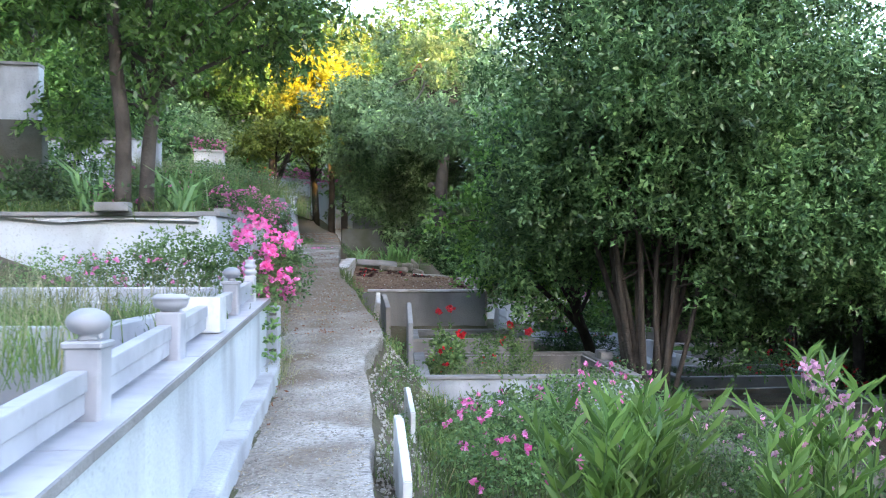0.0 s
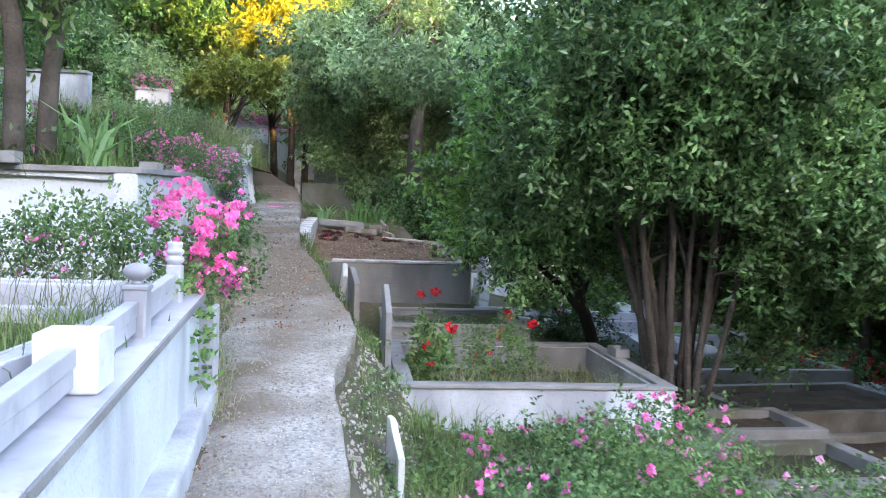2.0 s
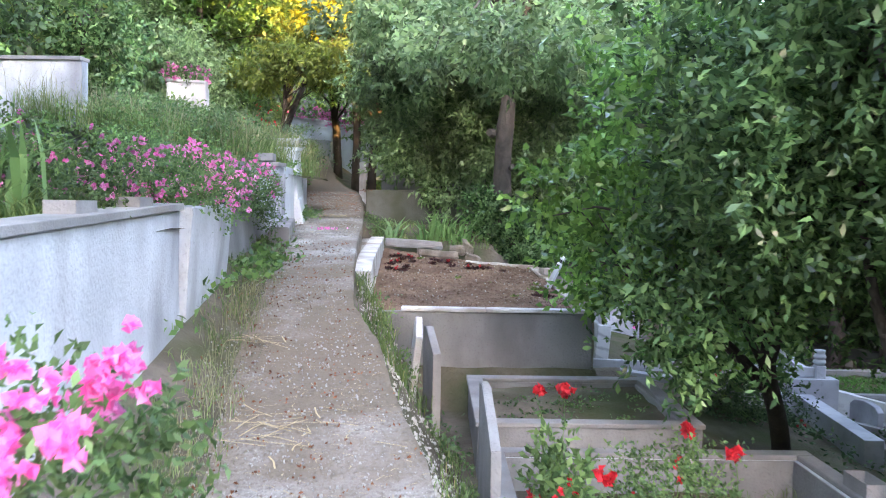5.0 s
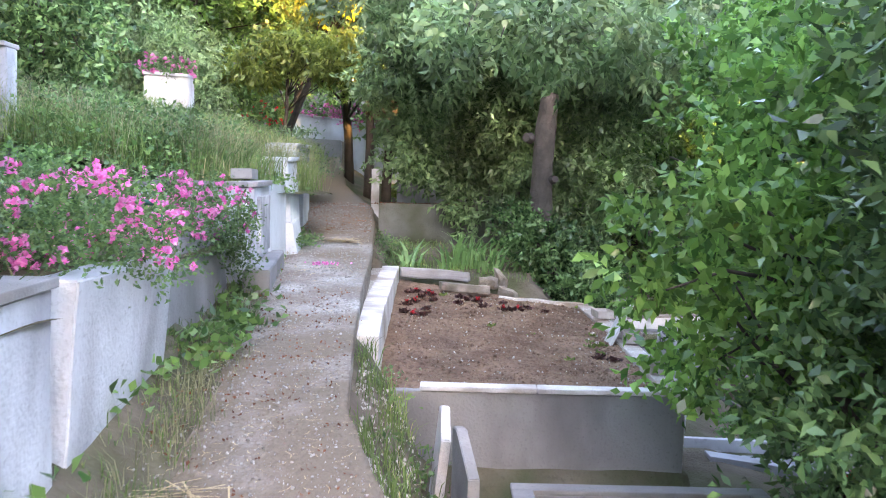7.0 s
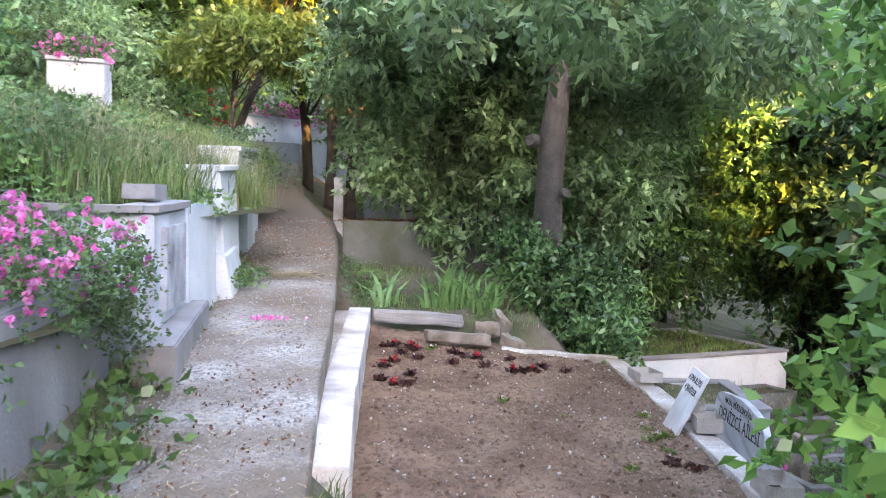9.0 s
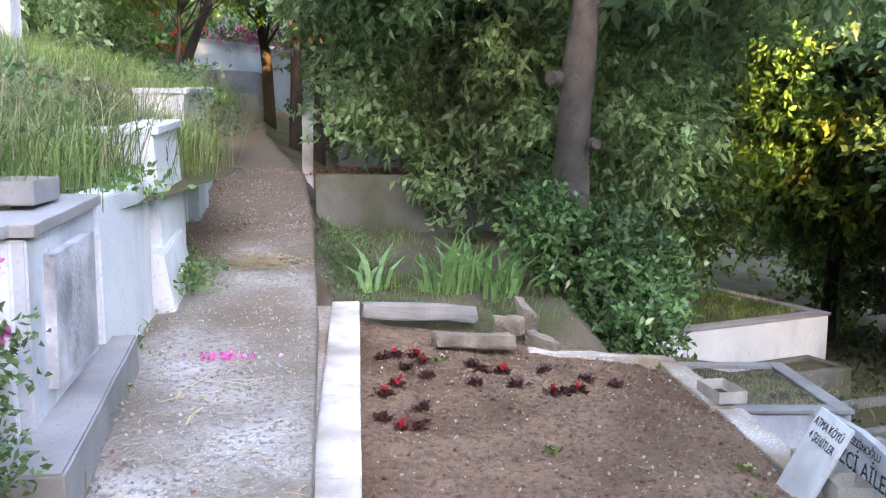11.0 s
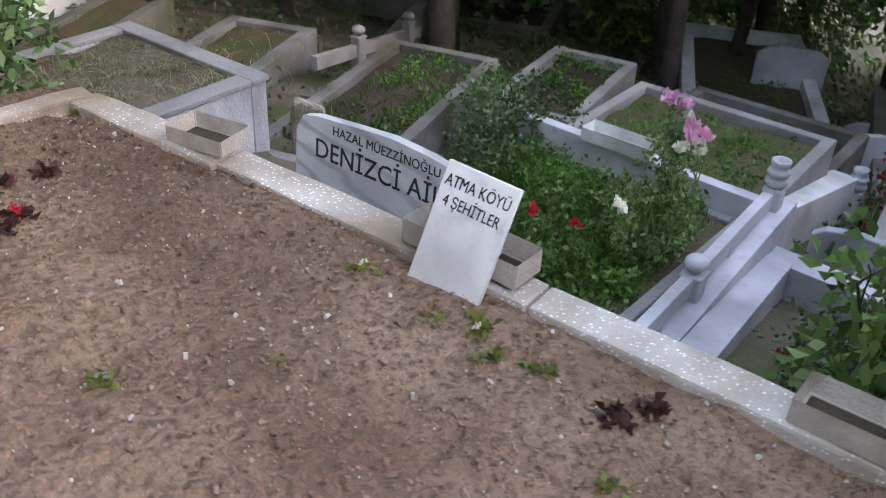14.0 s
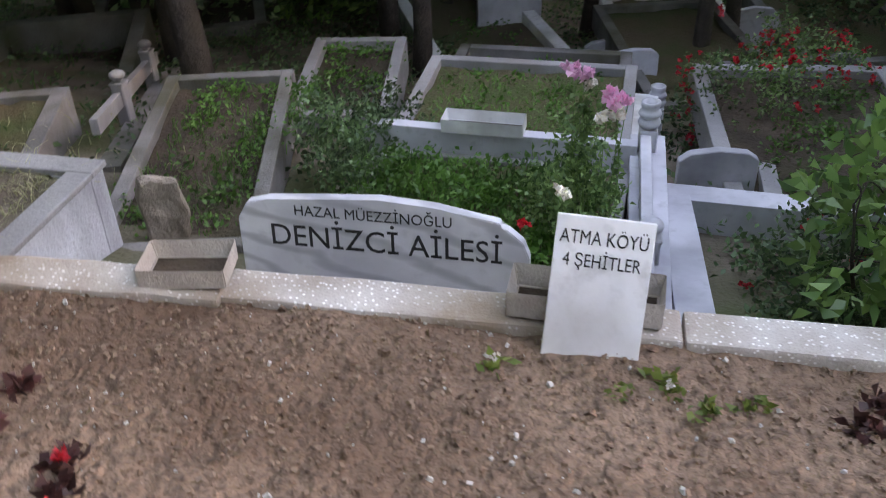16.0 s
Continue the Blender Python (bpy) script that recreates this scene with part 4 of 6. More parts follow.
slope_wall("planter_ledge", (-1.58, 0.75, 1.05), (-1.83, 2.72, 1.14), 0.28, 0.6, 0.8, M_CAP, "low grey ledge at the white wall's foot", "ledge")
slope_wall("planter_wall", (-1.97, 2.52, 1.96), (-2.06, 3.95, 1.98), 0.24, 0.8, 0.95, M_WHITE, "rounded white plastered grave wall", bulge=0.05)
slope_wall("planter_wall", (-3.4, 2.5, 1.95), (-2.0, 2.5, 1.95), 0.16, 0.8, 0.95, M_WHITE, "white plastered cross wall")
slope_wall("planter_wall", (-2.09, 4.25, 2.30), (-2.22, 5.6, 2.36), 0.25, 0.9, 1.0, M_WHITE, "white plastered stepped grave wall", cap=M_WHITE, bulge=0.3)
slope_wall("planter_wall", (-3.3, 4.2, 2.30), (-2.2, 4.2, 2.30), 0.16, 0.9, 1.0, M_WHITE, "white plastered cross wall facing downhill", cap=M_WHITE)
slope_wall("white_buttress", (-1.97, 3.97, 1.45), (-2.10, 5.2, 1.5), 0.26, 0.9, 1.0, M_WHITE, "low white plastered buttress", "buttress", bulge=0.35)
slope_wall("planter_wall", (-3.25, 8.0, 2.72), (-2.69, 8.0, 2.72), 0.16, 1.1, 1.2, M_WHITE, "white plastered pier of a grave wall", cap=M_WHITE)
slope_wall("planter_wall", (-2.69, 8.02, 2.72), (-2.95, 11.0, 2.85), 0.22, 1.1, 1.4, M_WHITE, "white plastered grave wall along path", cap=M_WHITE)
slope_wall("white_block", (-2.56, 8.1, 2.0), (-2.66, 9.2, 2.03), 0.28, 1.1, 1.2, M_WHITE, "low white plastered block beside path", "block")
trough((-2.12, 1.85, 2.00), 4, (0.42, 0.24, 0.12), M_CAP, "grey stone flower trough on white wall")
trough((-2.75, -7.82, 1.26), 90, (0.42, 0.2, 0.12), M_CAP, "grey stone flower trough on planter wall")
trough((-1.72, -6.2, 1.27), 4, (0.42, 0.2, 0.12), M_CAP, "grey stone flower trough on planter wall")
trough((-1.78, -4.9, 1.3), 4, (0.4, 0.2, 0.12), M_CAP, "grey stone flower trough on planter wall")
# earth behind the walls
def terrace(x0, x1, y0, y1, z0, z1, label):
    bm = bmesh.new()
    n = 22
    g = [[bm.verts.new((x, y, z0 + (z1 - z0) * (x1 - x) / (x1 - x0) + 0.06 * noise.noise(Vector((x, y, 7))))) for x in np.linspace(x0, x1, n)] for y in np.linspace(y0, y1, n)]
    for a, b in zip(g, g[1:]):
        for k in range(n - 1):
            bm.faces.new((a[k], a[k + 1], b[k + 1], b[k])).smooth = True
    return tagged(part("terrace", bm, M_TURF), label, "earth", kind="structure")


terrace(-9.0, -1.66, -7.8, -3.9, 1.14, 1.22, "weedy planted earth behind the planter wall")
terrace(-6.0, -1.95, -3.7, 1.2, 1.28, 2.0, "weedy planted earth above the path")
terrace(-6.0, -2.0, 1.3, 8.0, 1.86, 2.6, "grassy earth behind white walls")
terrace(-6.0, -2.85, 8.1, 14.0, 2.6, 3.4, "grassy earth uphill of the path")
# dark panel set in the white wall
bm = bmesh.new()
bar(bm, (-1.865, 1.45, 1.80), (-1.925, 2.2, 1.82), 0.06, 0.62, bev=0.004)
tagged(part("wall_panel", bm, M_PANEL), "dark weathered panel on white wall", "panel")

# far walls at the top of the path
slope_wall("grave_wall", (-6.5, 27.0, 5.0), (-4.40, 27.0, 4.78), 0.3, 4.1, 4.0, M_WHITE, "far white grave wall under red flowers", cap=M_WHITE)
slope_wall("grave_wall", (-6.6, 26.6, 4.1), (-4.44, 26.6, 4.0), 0.3, 2.6, 2.6, M_GREY, "grey retaining wall at the path's end")
slope_wall("grave_wall", (-4.35, 27.2, 4.7), (-1.2, 27.2, 4.6), 0.3, 2.4, 2.4, M_WHITE, "far white grave wall behind trunks", cap=M_WHITE)
slope_wall("retaining_wall", (-1.35, 9.9, 1.72), (1.9, 9.9, 1.72), 0.25, 0.3, 0.3, M_DARKGREY, "grey concrete retaining wall behind sword leaves")
slope_wall("retaining_wall", (-1.2, 12.6, 2.27), (1.6, 12.6, 2.27), 0.2, 1.3, 1.3, M_GREY, "low grey wall behind the retaining wall")
terrace(-1.38, 1.9, 9.92, 12.5, 1.66, 1.68, "earth behind the retaining wall with dry leaves")
slope_wall("white_post", (-1.80, 12.7, 2.5), (-1.62, 12.7, 2.5), 0.08, 1.2, 1.2, M_KERBW, "whitewashed post beside the path", "post")
slope_wall("grave_wall", (-5.85, 9.05, 4.1), (-4.95, 9.0, 4.05), 0.3, 2.6, 2.6, M_WHITE_OLD, "stained white grave end wall under pink flowers", cap=M_WHITE_OLD)
slope_wall("grave_wall", (-10.6, 22.3, 5.4), (-9.2, 22.2, 5.3), 0.3, 3.5, 3.5, M_WHITE_OLD, "stained white grave wall far up the hill")
slope_wall("grave_wall", (-9.0, 2.2, 3.5), (-4.95, 2.0, 3.48), 0.25, 1.6, 1.6, M_WHITE_OLD, "long stained wall up the hill", cap=M_CAP)
slope_wall("grave_wall", (-9.5, -4.2, 3.1), (-5.2, -4.0, 3.0), 0.3, 1.2, 1.2, M_DARKGREY, "dark concrete retaining wall up the hill")
slope_wall("grave_wall", (-10.5, -2.5, 4.4), (-6.0, -2.2, 4.3), 0.3, 2.0, 2.0, M_WHITE_OLD, "stained white grave wall up the hill", cap=M_CAP)


# ---- trees and shrubs ----
def tree(name, seed, base, trunks, blobs, leaf, twigs, per, length, width, bark, label, gap=0.3, droop=0.15, size=1.1, twig=0.28, shell=0.5, branches=10):
    """trunks: (foot offset, top, radius at foot, radius at top) ; a crown of many leaves on heaps of ellipsoids."""
    rng = np.random.default_rng(seed)
    r2 = random.Random(seed)
    th = thing(name, base, label, "tree", "trees")
    bm = bmesh.new()
    tops = []
    for foot, top, ra, rb, *mid in trunks:
        if mid:
            a, b, c = Vector(foot), Vector(mid[0]), Vector(top)
            pts = [(a * (1 - t) + b * t) * (1 - t) + (b * (1 - t) + c * t) * t for t in np.linspace(0, 1, 14)]
            tube(bm, pts, [ra + (rb - ra) * k / 13 + 0.012 * math.sin(k * 2.1) for k in range(14)], 12)
            tops.append(pts[-5:])
        else:
            tops.append(limb(bm, r2, foot, top, ra, rb, 0.25, 9, 9))
    for k in range(branches):
        pts = r2.choice(tops)
        s = pts[r2.randrange(len(pts) // 2, len(pts))]
        c, r = r2.choice(blobs)
        d = unit(np.array([r2.gauss(0, 1) for _ in range(3)]))
        e = np.array(c) + d * np.array(r) * 0.8
        limb(bm, r2, s, e, min(trunks[0][3] * 0.7, 0.045), 0.006, 0.5, 6, 6, 0.1)
    part("trunk", bm, bark, th)
    me = crown_mesh("crown", rng, blobs, twigs, per, length, width, base, droop, shell, gap, size, twig)
    finish("crown", me, leaf, th)
    return th


# many-stemmed laurel below the path
stems = []
lr = random.Random(8)
for k in range(13):
    a = k * 2.4
    fx, fy = 4.85 + 0.42 * math.cos(a) * lr.uniform(0.3, 1), -4.85 + 0.35 * math.sin(a) * lr.uniform(0.3, 1)
    tx, ty = 4.9 + 1.5 * math.cos(a) * lr.uniform(0.4, 1), -4.6 + 0.9 * math.sin(a) * lr.uniform(0.4, 1)
    stems.append(((fx, fy, -1.75), (tx, ty, lr.uniform(2.2, 3.6)), lr.uniform(0.04, 0.078), 0.03))
tree("laurel_tree", 11, (4.8, -5.0, -1.6), stems,
     [((4.3, -4.6, 3.4), (2.3, 1.9, 2.1)), ((6.4, -4.6, 3.6), (2.4, 2.1, 2.4)), ((3.6, -4.4, 1.9), (1.3, 1.3, 1.1)), ((6.9, -5.0, 1.4), (1.9, 1.5, 1.5)), ((5.2, -4.5, 5.2), (2.6, 2.2, 1.8)),
      ((8.0, -4.2, 2.4), (2.0, 1.9, 2.2)), ((5.6, -5.8, 2.3), (1.5, 1.0, 1.0)), ((3.0, -3.3, 0.7), (0.9, 1.0, 1.0)), ((7.4, -4.4, 1.7), (1.8, 1.4, 1.2)), ((6.2, -3.4, 1.6), (1.6, 1.2, 1.2)), ((5.0, -6.4, 3.4), (2.0, 0.9, 1.2)), ((4.6, -2.9, 1.6), (1.6, 1.0, 1.6)), ((7.6, -5.6, 1.5), (1.3, 0.9, 1.0)), ((9.0, -4.6, 2.0), (1.3, 1.2, 1.5)), ((6.0, -5.4, 0.6), (0.6, 0.6, 0.7)), ((7.0, -3.6, 0.1), (1.1, 0.8, 0.8)), ((8.6, -4.0, 0.5), (1.2, 0.9, 0.9)), ((6.2, -3.9, 0.8), (1.2, 0.6, 1.2)), ((7.6, -3.5, 0.9), (1.4, 0.7, 1.1)), ((5.2, -3.8, 1.0), (1.0, 0.5, 1.2)), ((6.4, -4.2, -0.6), (0.8, 0.5, 0.6)), ((5.6, -5.8, 1.3), (0.9, 0.5, 0.6)), ((4.4, -5.6, 1.6), (0.8, 0.5, 0.6)), ((6.7, -5.9, 1.0), (0.8, 0.5, 0.7))],
     M_LAUREL, 27000, 8, 0.115, 0.048, M_BARK, "dense dark evergreen laurel with many thin stems", 0.2, 0.05, 0.9, 0.24, 0.35, 26)
tree("small_tree", 12, (4.7, -0.9, -1.5),
     [((4.7, -0.9, -1.6), (4.05, -2.1, 0.0), 0.12, 0.09), ((4.05, -2.1, -0.02), (3.2, -2.0, 1.9), 0.07, 0.03), ((4.05, -2.1, -0.02), (4.6, -2.0, 2.2), 0.07, 0.03)],
     [((3.4, -1.0, 1.7), (1.5, 1.2, 1.3)), ((4.6, -0.8, 2.4), (1.9, 1.6, 1.7)), ((2.9, -0.7, 0.75), (1.0, 0.9, 0.8)), ((4.5, -0.3, 0.8), (1.3, 1.2, 1.0)), ((5.6, -1.4, 3.6), (1.8, 1.6, 1.6)), ((3.5, 0.2, 3.2), (1.2, 1.0, 1.0)), ((1.75, -2.8, 1.5), (0.42, 0.45, 0.28)), ((2.4, -2.6, 1.65), (0.6, 0.6, 0.5)), ((2.4, -2.4, 0.9), (0.5, 0.5, 0.45)), ((3.0, -2.4, 2.5), (0.8, 0.8, 0.7))],
     M_GLOSSY, 4700, 8, 0.12, 0.066, M_BARK, "small tree with glossy leaves hanging over graves", 0.55, 0.2, 0.8, 0.26, 0.3, 22)
tree("knobbed_tree", 13, (1.75, 7.8, 0.0),
     [((1.84, 7.8, 0.1), (2.25, 7.8, 6.0), 0.24, 0.13, (1.52, 7.8, 2.7)), ((2.0, 7.8, 4.6), (1.1, 8.2, 6.6), 0.10, 0.05)],
     [((1.8, 8.6, 6.2), (2.8, 2.0, 1.7)), ((4.2, 9.0, 5.2), (2.2, 2.0, 1.6)), ((0.2, 9.4, 5.0), (1.9, 1.5, 1.2)), ((3.2, 9.6, 3.9), (1.5, 1.3, 0.9)), ((2.9, 7.6, 4.6), (1.2, 0.8, 0.6)), ((0.5, 7.8, 4.7), (1.1, 0.8, 0.6)), ((1.2, 3.2, 4.0), (1.5, 1.6, 0.6)), ((2.9, 3.8, 4.2), (1.4, 1.5, 0.8)), ((-0.6, 6.0, 5.0), (1.4, 1.6, 0.6)), ((4.6, 6.4, 4.6), (1.6, 1.6, 1.0))],
     M_SILVER, 5800, 8, 0.17, 0.072, M_BARK_L, "leaning grey tree trunk with sawn knots", 0.58, 0.3, 1.2, 0.3, 0.3, 14)
for at, r in (((1.52, 7.62, 2.92), 0.09), ((1.93, 7.58, 2.2), 0.07)):
    bm = bmesh.new()
    limb(bm, random.Random(3), at, (at[0] + 0.03 * (1 if r < 0.08 else -3), at[1] - 0.10, at[2] + 0.01), r * 1.15, r * 0.85, 0.0, 4, 10)
    tagged(part("branch_stub", bm, M_BARK_L), "sawn branch stub on grey trunk", "branch stub")
# thicket behind the plot
tree("thicket_tree", 14, (0.6, 10.6, 0.6), [((0.6, 10.8, 0.6), (0.3, 10.9, 4.0), 0.10, 0.05), ((0.8, 10.8, 0.6), (1.4, 10.9, 4.0), 0.09, 0.04)],
     [((0.2, 10.6, 3.2), (1.7, 1.0, 1.4)), ((-0.5, 10.9, 4.4), (1.5, 1.2, 1.1)), ((1.7, 10.8, 3.6), (1.5, 1.1, 1.6)), ((0.9, 10.3, 2.5), (1.1, 0.6, 0.6)), ((1.5, 9.5, 1.5), (0.7, 0.4, 0.6)), ((1.8, 9.3, 2.1), (0.6, 0.5, 0.7)), ((0.3, 9.7, 1.75), (0.35, 0.2, 0.3)), ((1.0, 9.5, 1.35), (0.65, 0.35, 0.5)), ((-0.2, 10.0, 2.7), (0.9, 0.4, 0.6)), ((1.2, 9.6, 3.1), (1.0, 0.5, 0.8)), ((2.9, 9.0, 2.4), (0.9, 0.6, 1.0)), ((0.6, 11.4, 5.2), (2.2, 1.5, 1.1))],
     M_SILVER, 5200, 8, 0.16, 0.066, M_BARK, "leafy thicket tree hanging over the wall", 0.34, 0.35, 1.0, 0.26, 0.3, 14)
tree("thicket_tree", 15, (4.6, 13.5, -0.6), [((4.6, 13.5, -0.8), (4.4, 13.6, 4.2), 0.13, 0.06)],
     [((4.2, 12.8, 2.0), (2.2, 1.2, 2.2)), ((3.0, 12.0, 3.4), (1.7, 1.2, 1.5)), ((6.4, 13.4, 3.0), (2.3, 1.6, 2.0)), ((7.6, 14.2, 1.2), (1.6, 1.4, 1.4)), ((5.0, 14.0, 5.2), (2.6, 1.8, 1.4))],
     M_BROAD, 4400, 8, 0.17, 0.078, M_BARK, "dense leafy thicket below the path", 0.34, 0.3, 1.2, 0.28, 0.3, 14)
tree("shrub", 16, (2.0, 7.2, 0.2), [((2.0, 7.2, 0.1), (1.9, 7.1, 1.2), 0.03, 0.015)],
     [((1.75, 7.2, 0.95), (0.65, 0.5, 0.6)), ((2.2, 7.6, 0.7), (0.7, 0.6, 0.75)), ((1.3, 7.2, 1.35), (0.35, 0.3, 0.4)), ((2.75, 8.2, 0.4), (0.55, 0.6, 0.7)), ((2.2, 6.7, 0.25), (0.55, 0.45, 0.55))],
     M_LAUREL, 1300, 8, 0.11, 0.052, M_BARK, "bushy green shrub behind the soil plot", 0.12, 0.05, 0.7, 0.2, 0.3, 12)
# twin trunks in the upper planter
tree("acacia_tree", 17, (-2.7, -7.2, 1.2), [((-2.82, -7.2, 1.2), (-2.97, -7.1, 4.2), 0.12, 0.08), ((-2.56, -7.1, 1.2), (-2.45, -7.0, 4.0), 0.11, 0.07)],
     [((-2.8, -6.8, 4.6), (2.4, 2.0, 1.2)), ((-1.2, -6.4, 4.2), (1.4, 1.6, 0.8)), ((-4.4, -6.4, 4.7), (1.4, 1.4, 0.7)), ((-3.0, -5.6, 5.8), (3.0, 2.4, 1.2)), ((-3.9, -5.2, 3.0), (0.9, 0.9, 0.6)), ((-2.3, -7.4, 3.3), (0.35, 0.35, 0.7))],
     M_BROAD, 4600, 8, 0.13, 0.055, M_BARK_L, "twin trunked tree in white planter", 0.25, 0.3, 1.1, 0.3, 0.3, 18)
# trees along the upper path
for k, (x, y, r, top) in enumerate(((-3.45, 21.5, 0.17, 8.0), (-2.55, 19.0, 0.16, 7.6), (-2.05, 19.4, 0.17, 7.4), (-1.2, 20.5, 0.14, 7.0))):
    z = land(x, y)
    tree("path_tree", 30 + k, (x, y, z), [((x, y, z - 0.1), (x + 0.15 * (k - 1.5), y + 0.1, top - 1.5), r, r * 0.6)],
         [((x - 0.5, y - 0.8, top - 0.4), (2.2, 1.8, 1.2)), ((x + 0.8, y - 1.4, top - 1.5), (1.5, 1.2, 0.7)), ((x - 1.2, y - 1.2, top - 1.7), (1.3, 1.0, 0.6)), ((x, y, top + 1.2), (2.0, 1.8, 1.2))],
         M_LIGHTL if k in (0, 1) else M_BROAD, 2200, 8, 0.16, 0.065, M_BARK, "dark trunked tree beside the upper path", 0.3, 0.35, 1.3, 0.34, 0.3, 10)
# woodland round the place
wood = random.Random(5)
SPOTS = [(-9.5, 6.0, 3.4), (-12, 0.5, 3.6), (-10.5, 12, 3.4), (-7.5, 18, 3.2), (-12, 22, 4.2), (-7, 31, 4.0), (-2, 32, 4.4), (2.5, 24, 4.0), (6.5, 20, 4.0), (1.5, 16.5, 2.8), (10.5, 16, 3.4), (12.5, 22, 4.0), (17, 18, 4.0), (13.5, 12.2, 2.6),
         (19, 10, 3.2), (22, 4, 3.6), (20, -3, 3.6), (17.5, -7.5, 3.2), (12.5, -8.0, 2.8), (24, 14, 4.4), (27, -8, 4.4), (28, 4, 4.6), (26, 24, 4.6), (8, 30, 4.6), (16, 30, 4.6), (-14, 10, 4.0), (-16, -6, 4.2), (-12, -12, 3.6), (15.5, 5.8, 2.2), (12.9, 1.4, 2.2), (10.6, 8.7, 3.4), (14.7, 0.7, 2.2), (13.7, 6.4, 3.2), (0, 33, 6.0), (9.2, 12.6, 2.6), (11.5, -4.0, 2.4), (18.4, 6.2, 2.6), (8.3, 14.6, 2.6), (12.2, 11.0, 2.6), (11.4, 5.4, 2.3), (9.0, 10.6, 2.2), (16.2, 3.2, 2.4),
         (-18, 30, 5.5), (-11, 34, 5.5), (-4, 38, 5.5), (3, 36, 5.5), (10, 38, 5.5), (-15, 17, 4.4), (-19, 4, 4.6), (-0.5, 27.5, 3.2), (4.5, 28, 3.6), (-9, 27, 3.6), (-17, 22, 4.6), (20, 36, 5.5), (30, 30, 5.5), (34, 12, 5.5), (33, -4, 5.5)]
for k, (x, y, r) in enumerate(SPOTS):
    z = land(x, y)
    tall = wood.uniform(1.7, 2.3) * r + (2.6 if r < 2.7 else 1.6)
    blobs = [((x + wood.uniform(-0.5, 0.5) * r, y + wood.uniform(-0.5, 0.5) * r, z + tall * wood.uniform(0.5, 1.0)), (r * wood.uniform(0.5, 0.75), r * wood.uniform(0.5, 0.75), r * wood.uniform(0.35, 0.6))) for _ in range(8)]
    if r > 2.7 and not (10 < x and y < 12):
        blobs.append(((x, y, z + r * 0.45), (r * 0.7, r * 0.7, r * 0.5)))
    tree("woodland_tree", 60 + k, (x, y, z), [((x, y, z - 0.1), (x + wood.uniform(-0.4, 0.4), y + wood.uniform(-0.4, 0.4), z + tall * 0.85), 0.05 * r + 0.04, 0.06)],
         blobs, (M_SHADE, M_BROAD, M_LIGHTL, M_BROAD)[k % 4] if y > 11 else (M_SHADE, M_BROAD)[k % 2], int((1250 if x > 8 and y < 13 else 640) * r), 8, 0.23 if x > 8 and y < 13 else 0.21, 0.11, M_BARK, "leafy woodland tree on the slope", 0.36, 0.2, 1.6, 0.42, 0.3, 8)


# tree over the upper path, its leaves coloured golden as if the sun lit them
tree("sunlit_leaf_tree", 131, (-5.0, 16.7, 2.6), [((-5.0, 16.7, 2.4), (-2.9, 16.0, 7.4), 0.13, 0.05)],
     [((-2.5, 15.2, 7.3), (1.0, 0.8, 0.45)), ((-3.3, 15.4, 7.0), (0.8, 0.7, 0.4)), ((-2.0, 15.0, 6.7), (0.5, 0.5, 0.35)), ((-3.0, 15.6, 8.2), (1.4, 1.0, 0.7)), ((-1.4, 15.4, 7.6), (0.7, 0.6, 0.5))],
     M_SUNLEAF, 520, 8, 0.24, 0.10, M_BARK, "slender tree with yellow green leaves coloured golden as if sunlit", 0.45, 0.45, 0.9, 0.34, 0.3, 16)
tree("walnut_tree", 132, (-4.2, 14.6, 2.4), [((-4.5, 14.9, 2.3), (-4.0, 14.6, 5.6), 0.07, 0.03)],
     [((-3.9, 14.5, 5.6), (1.1, 0.9, 0.4)), ((-3.2, 14.0, 5.2), (0.9, 0.8, 0.35)), ((-4.9, 14.6, 5.1), (0.8, 0.8, 0.4)), ((-2.5, 13.8, 5.4), (0.8, 0.7, 0.4))],
     M_LIGHTL, 620, 8, 0.20, 0.075, M_BARK, "small tree with drooping light green leaflets", 0.4, 0.5, 0.8, 0.3, 0.3, 14)
# tall trees that shade the lower graves
for k, (x, y, lean, m) in enumerate(((8.9, 7.6, 0.3, M_BROAD),)):
    z = land(x, y)
    tree("shade_tree", 160 + k, (x, y, z), [((x, y, z - 0.1), (x + lean, y + 0.3, 4.2), 0.21, 0.10)],
         [((x - 1.2, y + 0.6, 4.1), (1.2, 1.2, 0.6)), ((x + 1.2, y + 0.4, 3.9), (1.3, 1.2, 0.6)), ((x, y - 0.8, 4.6), (1.3, 1.2, 0.6)), ((x, y, 5.4), (1.6, 1.6, 0.7))],
         m, 800, 8, 0.19, 0.09, M_BARK, "tall dark trunked tree shading the graves", 0.25, 0.25, 1.1, 0.34, 0.3, 14)
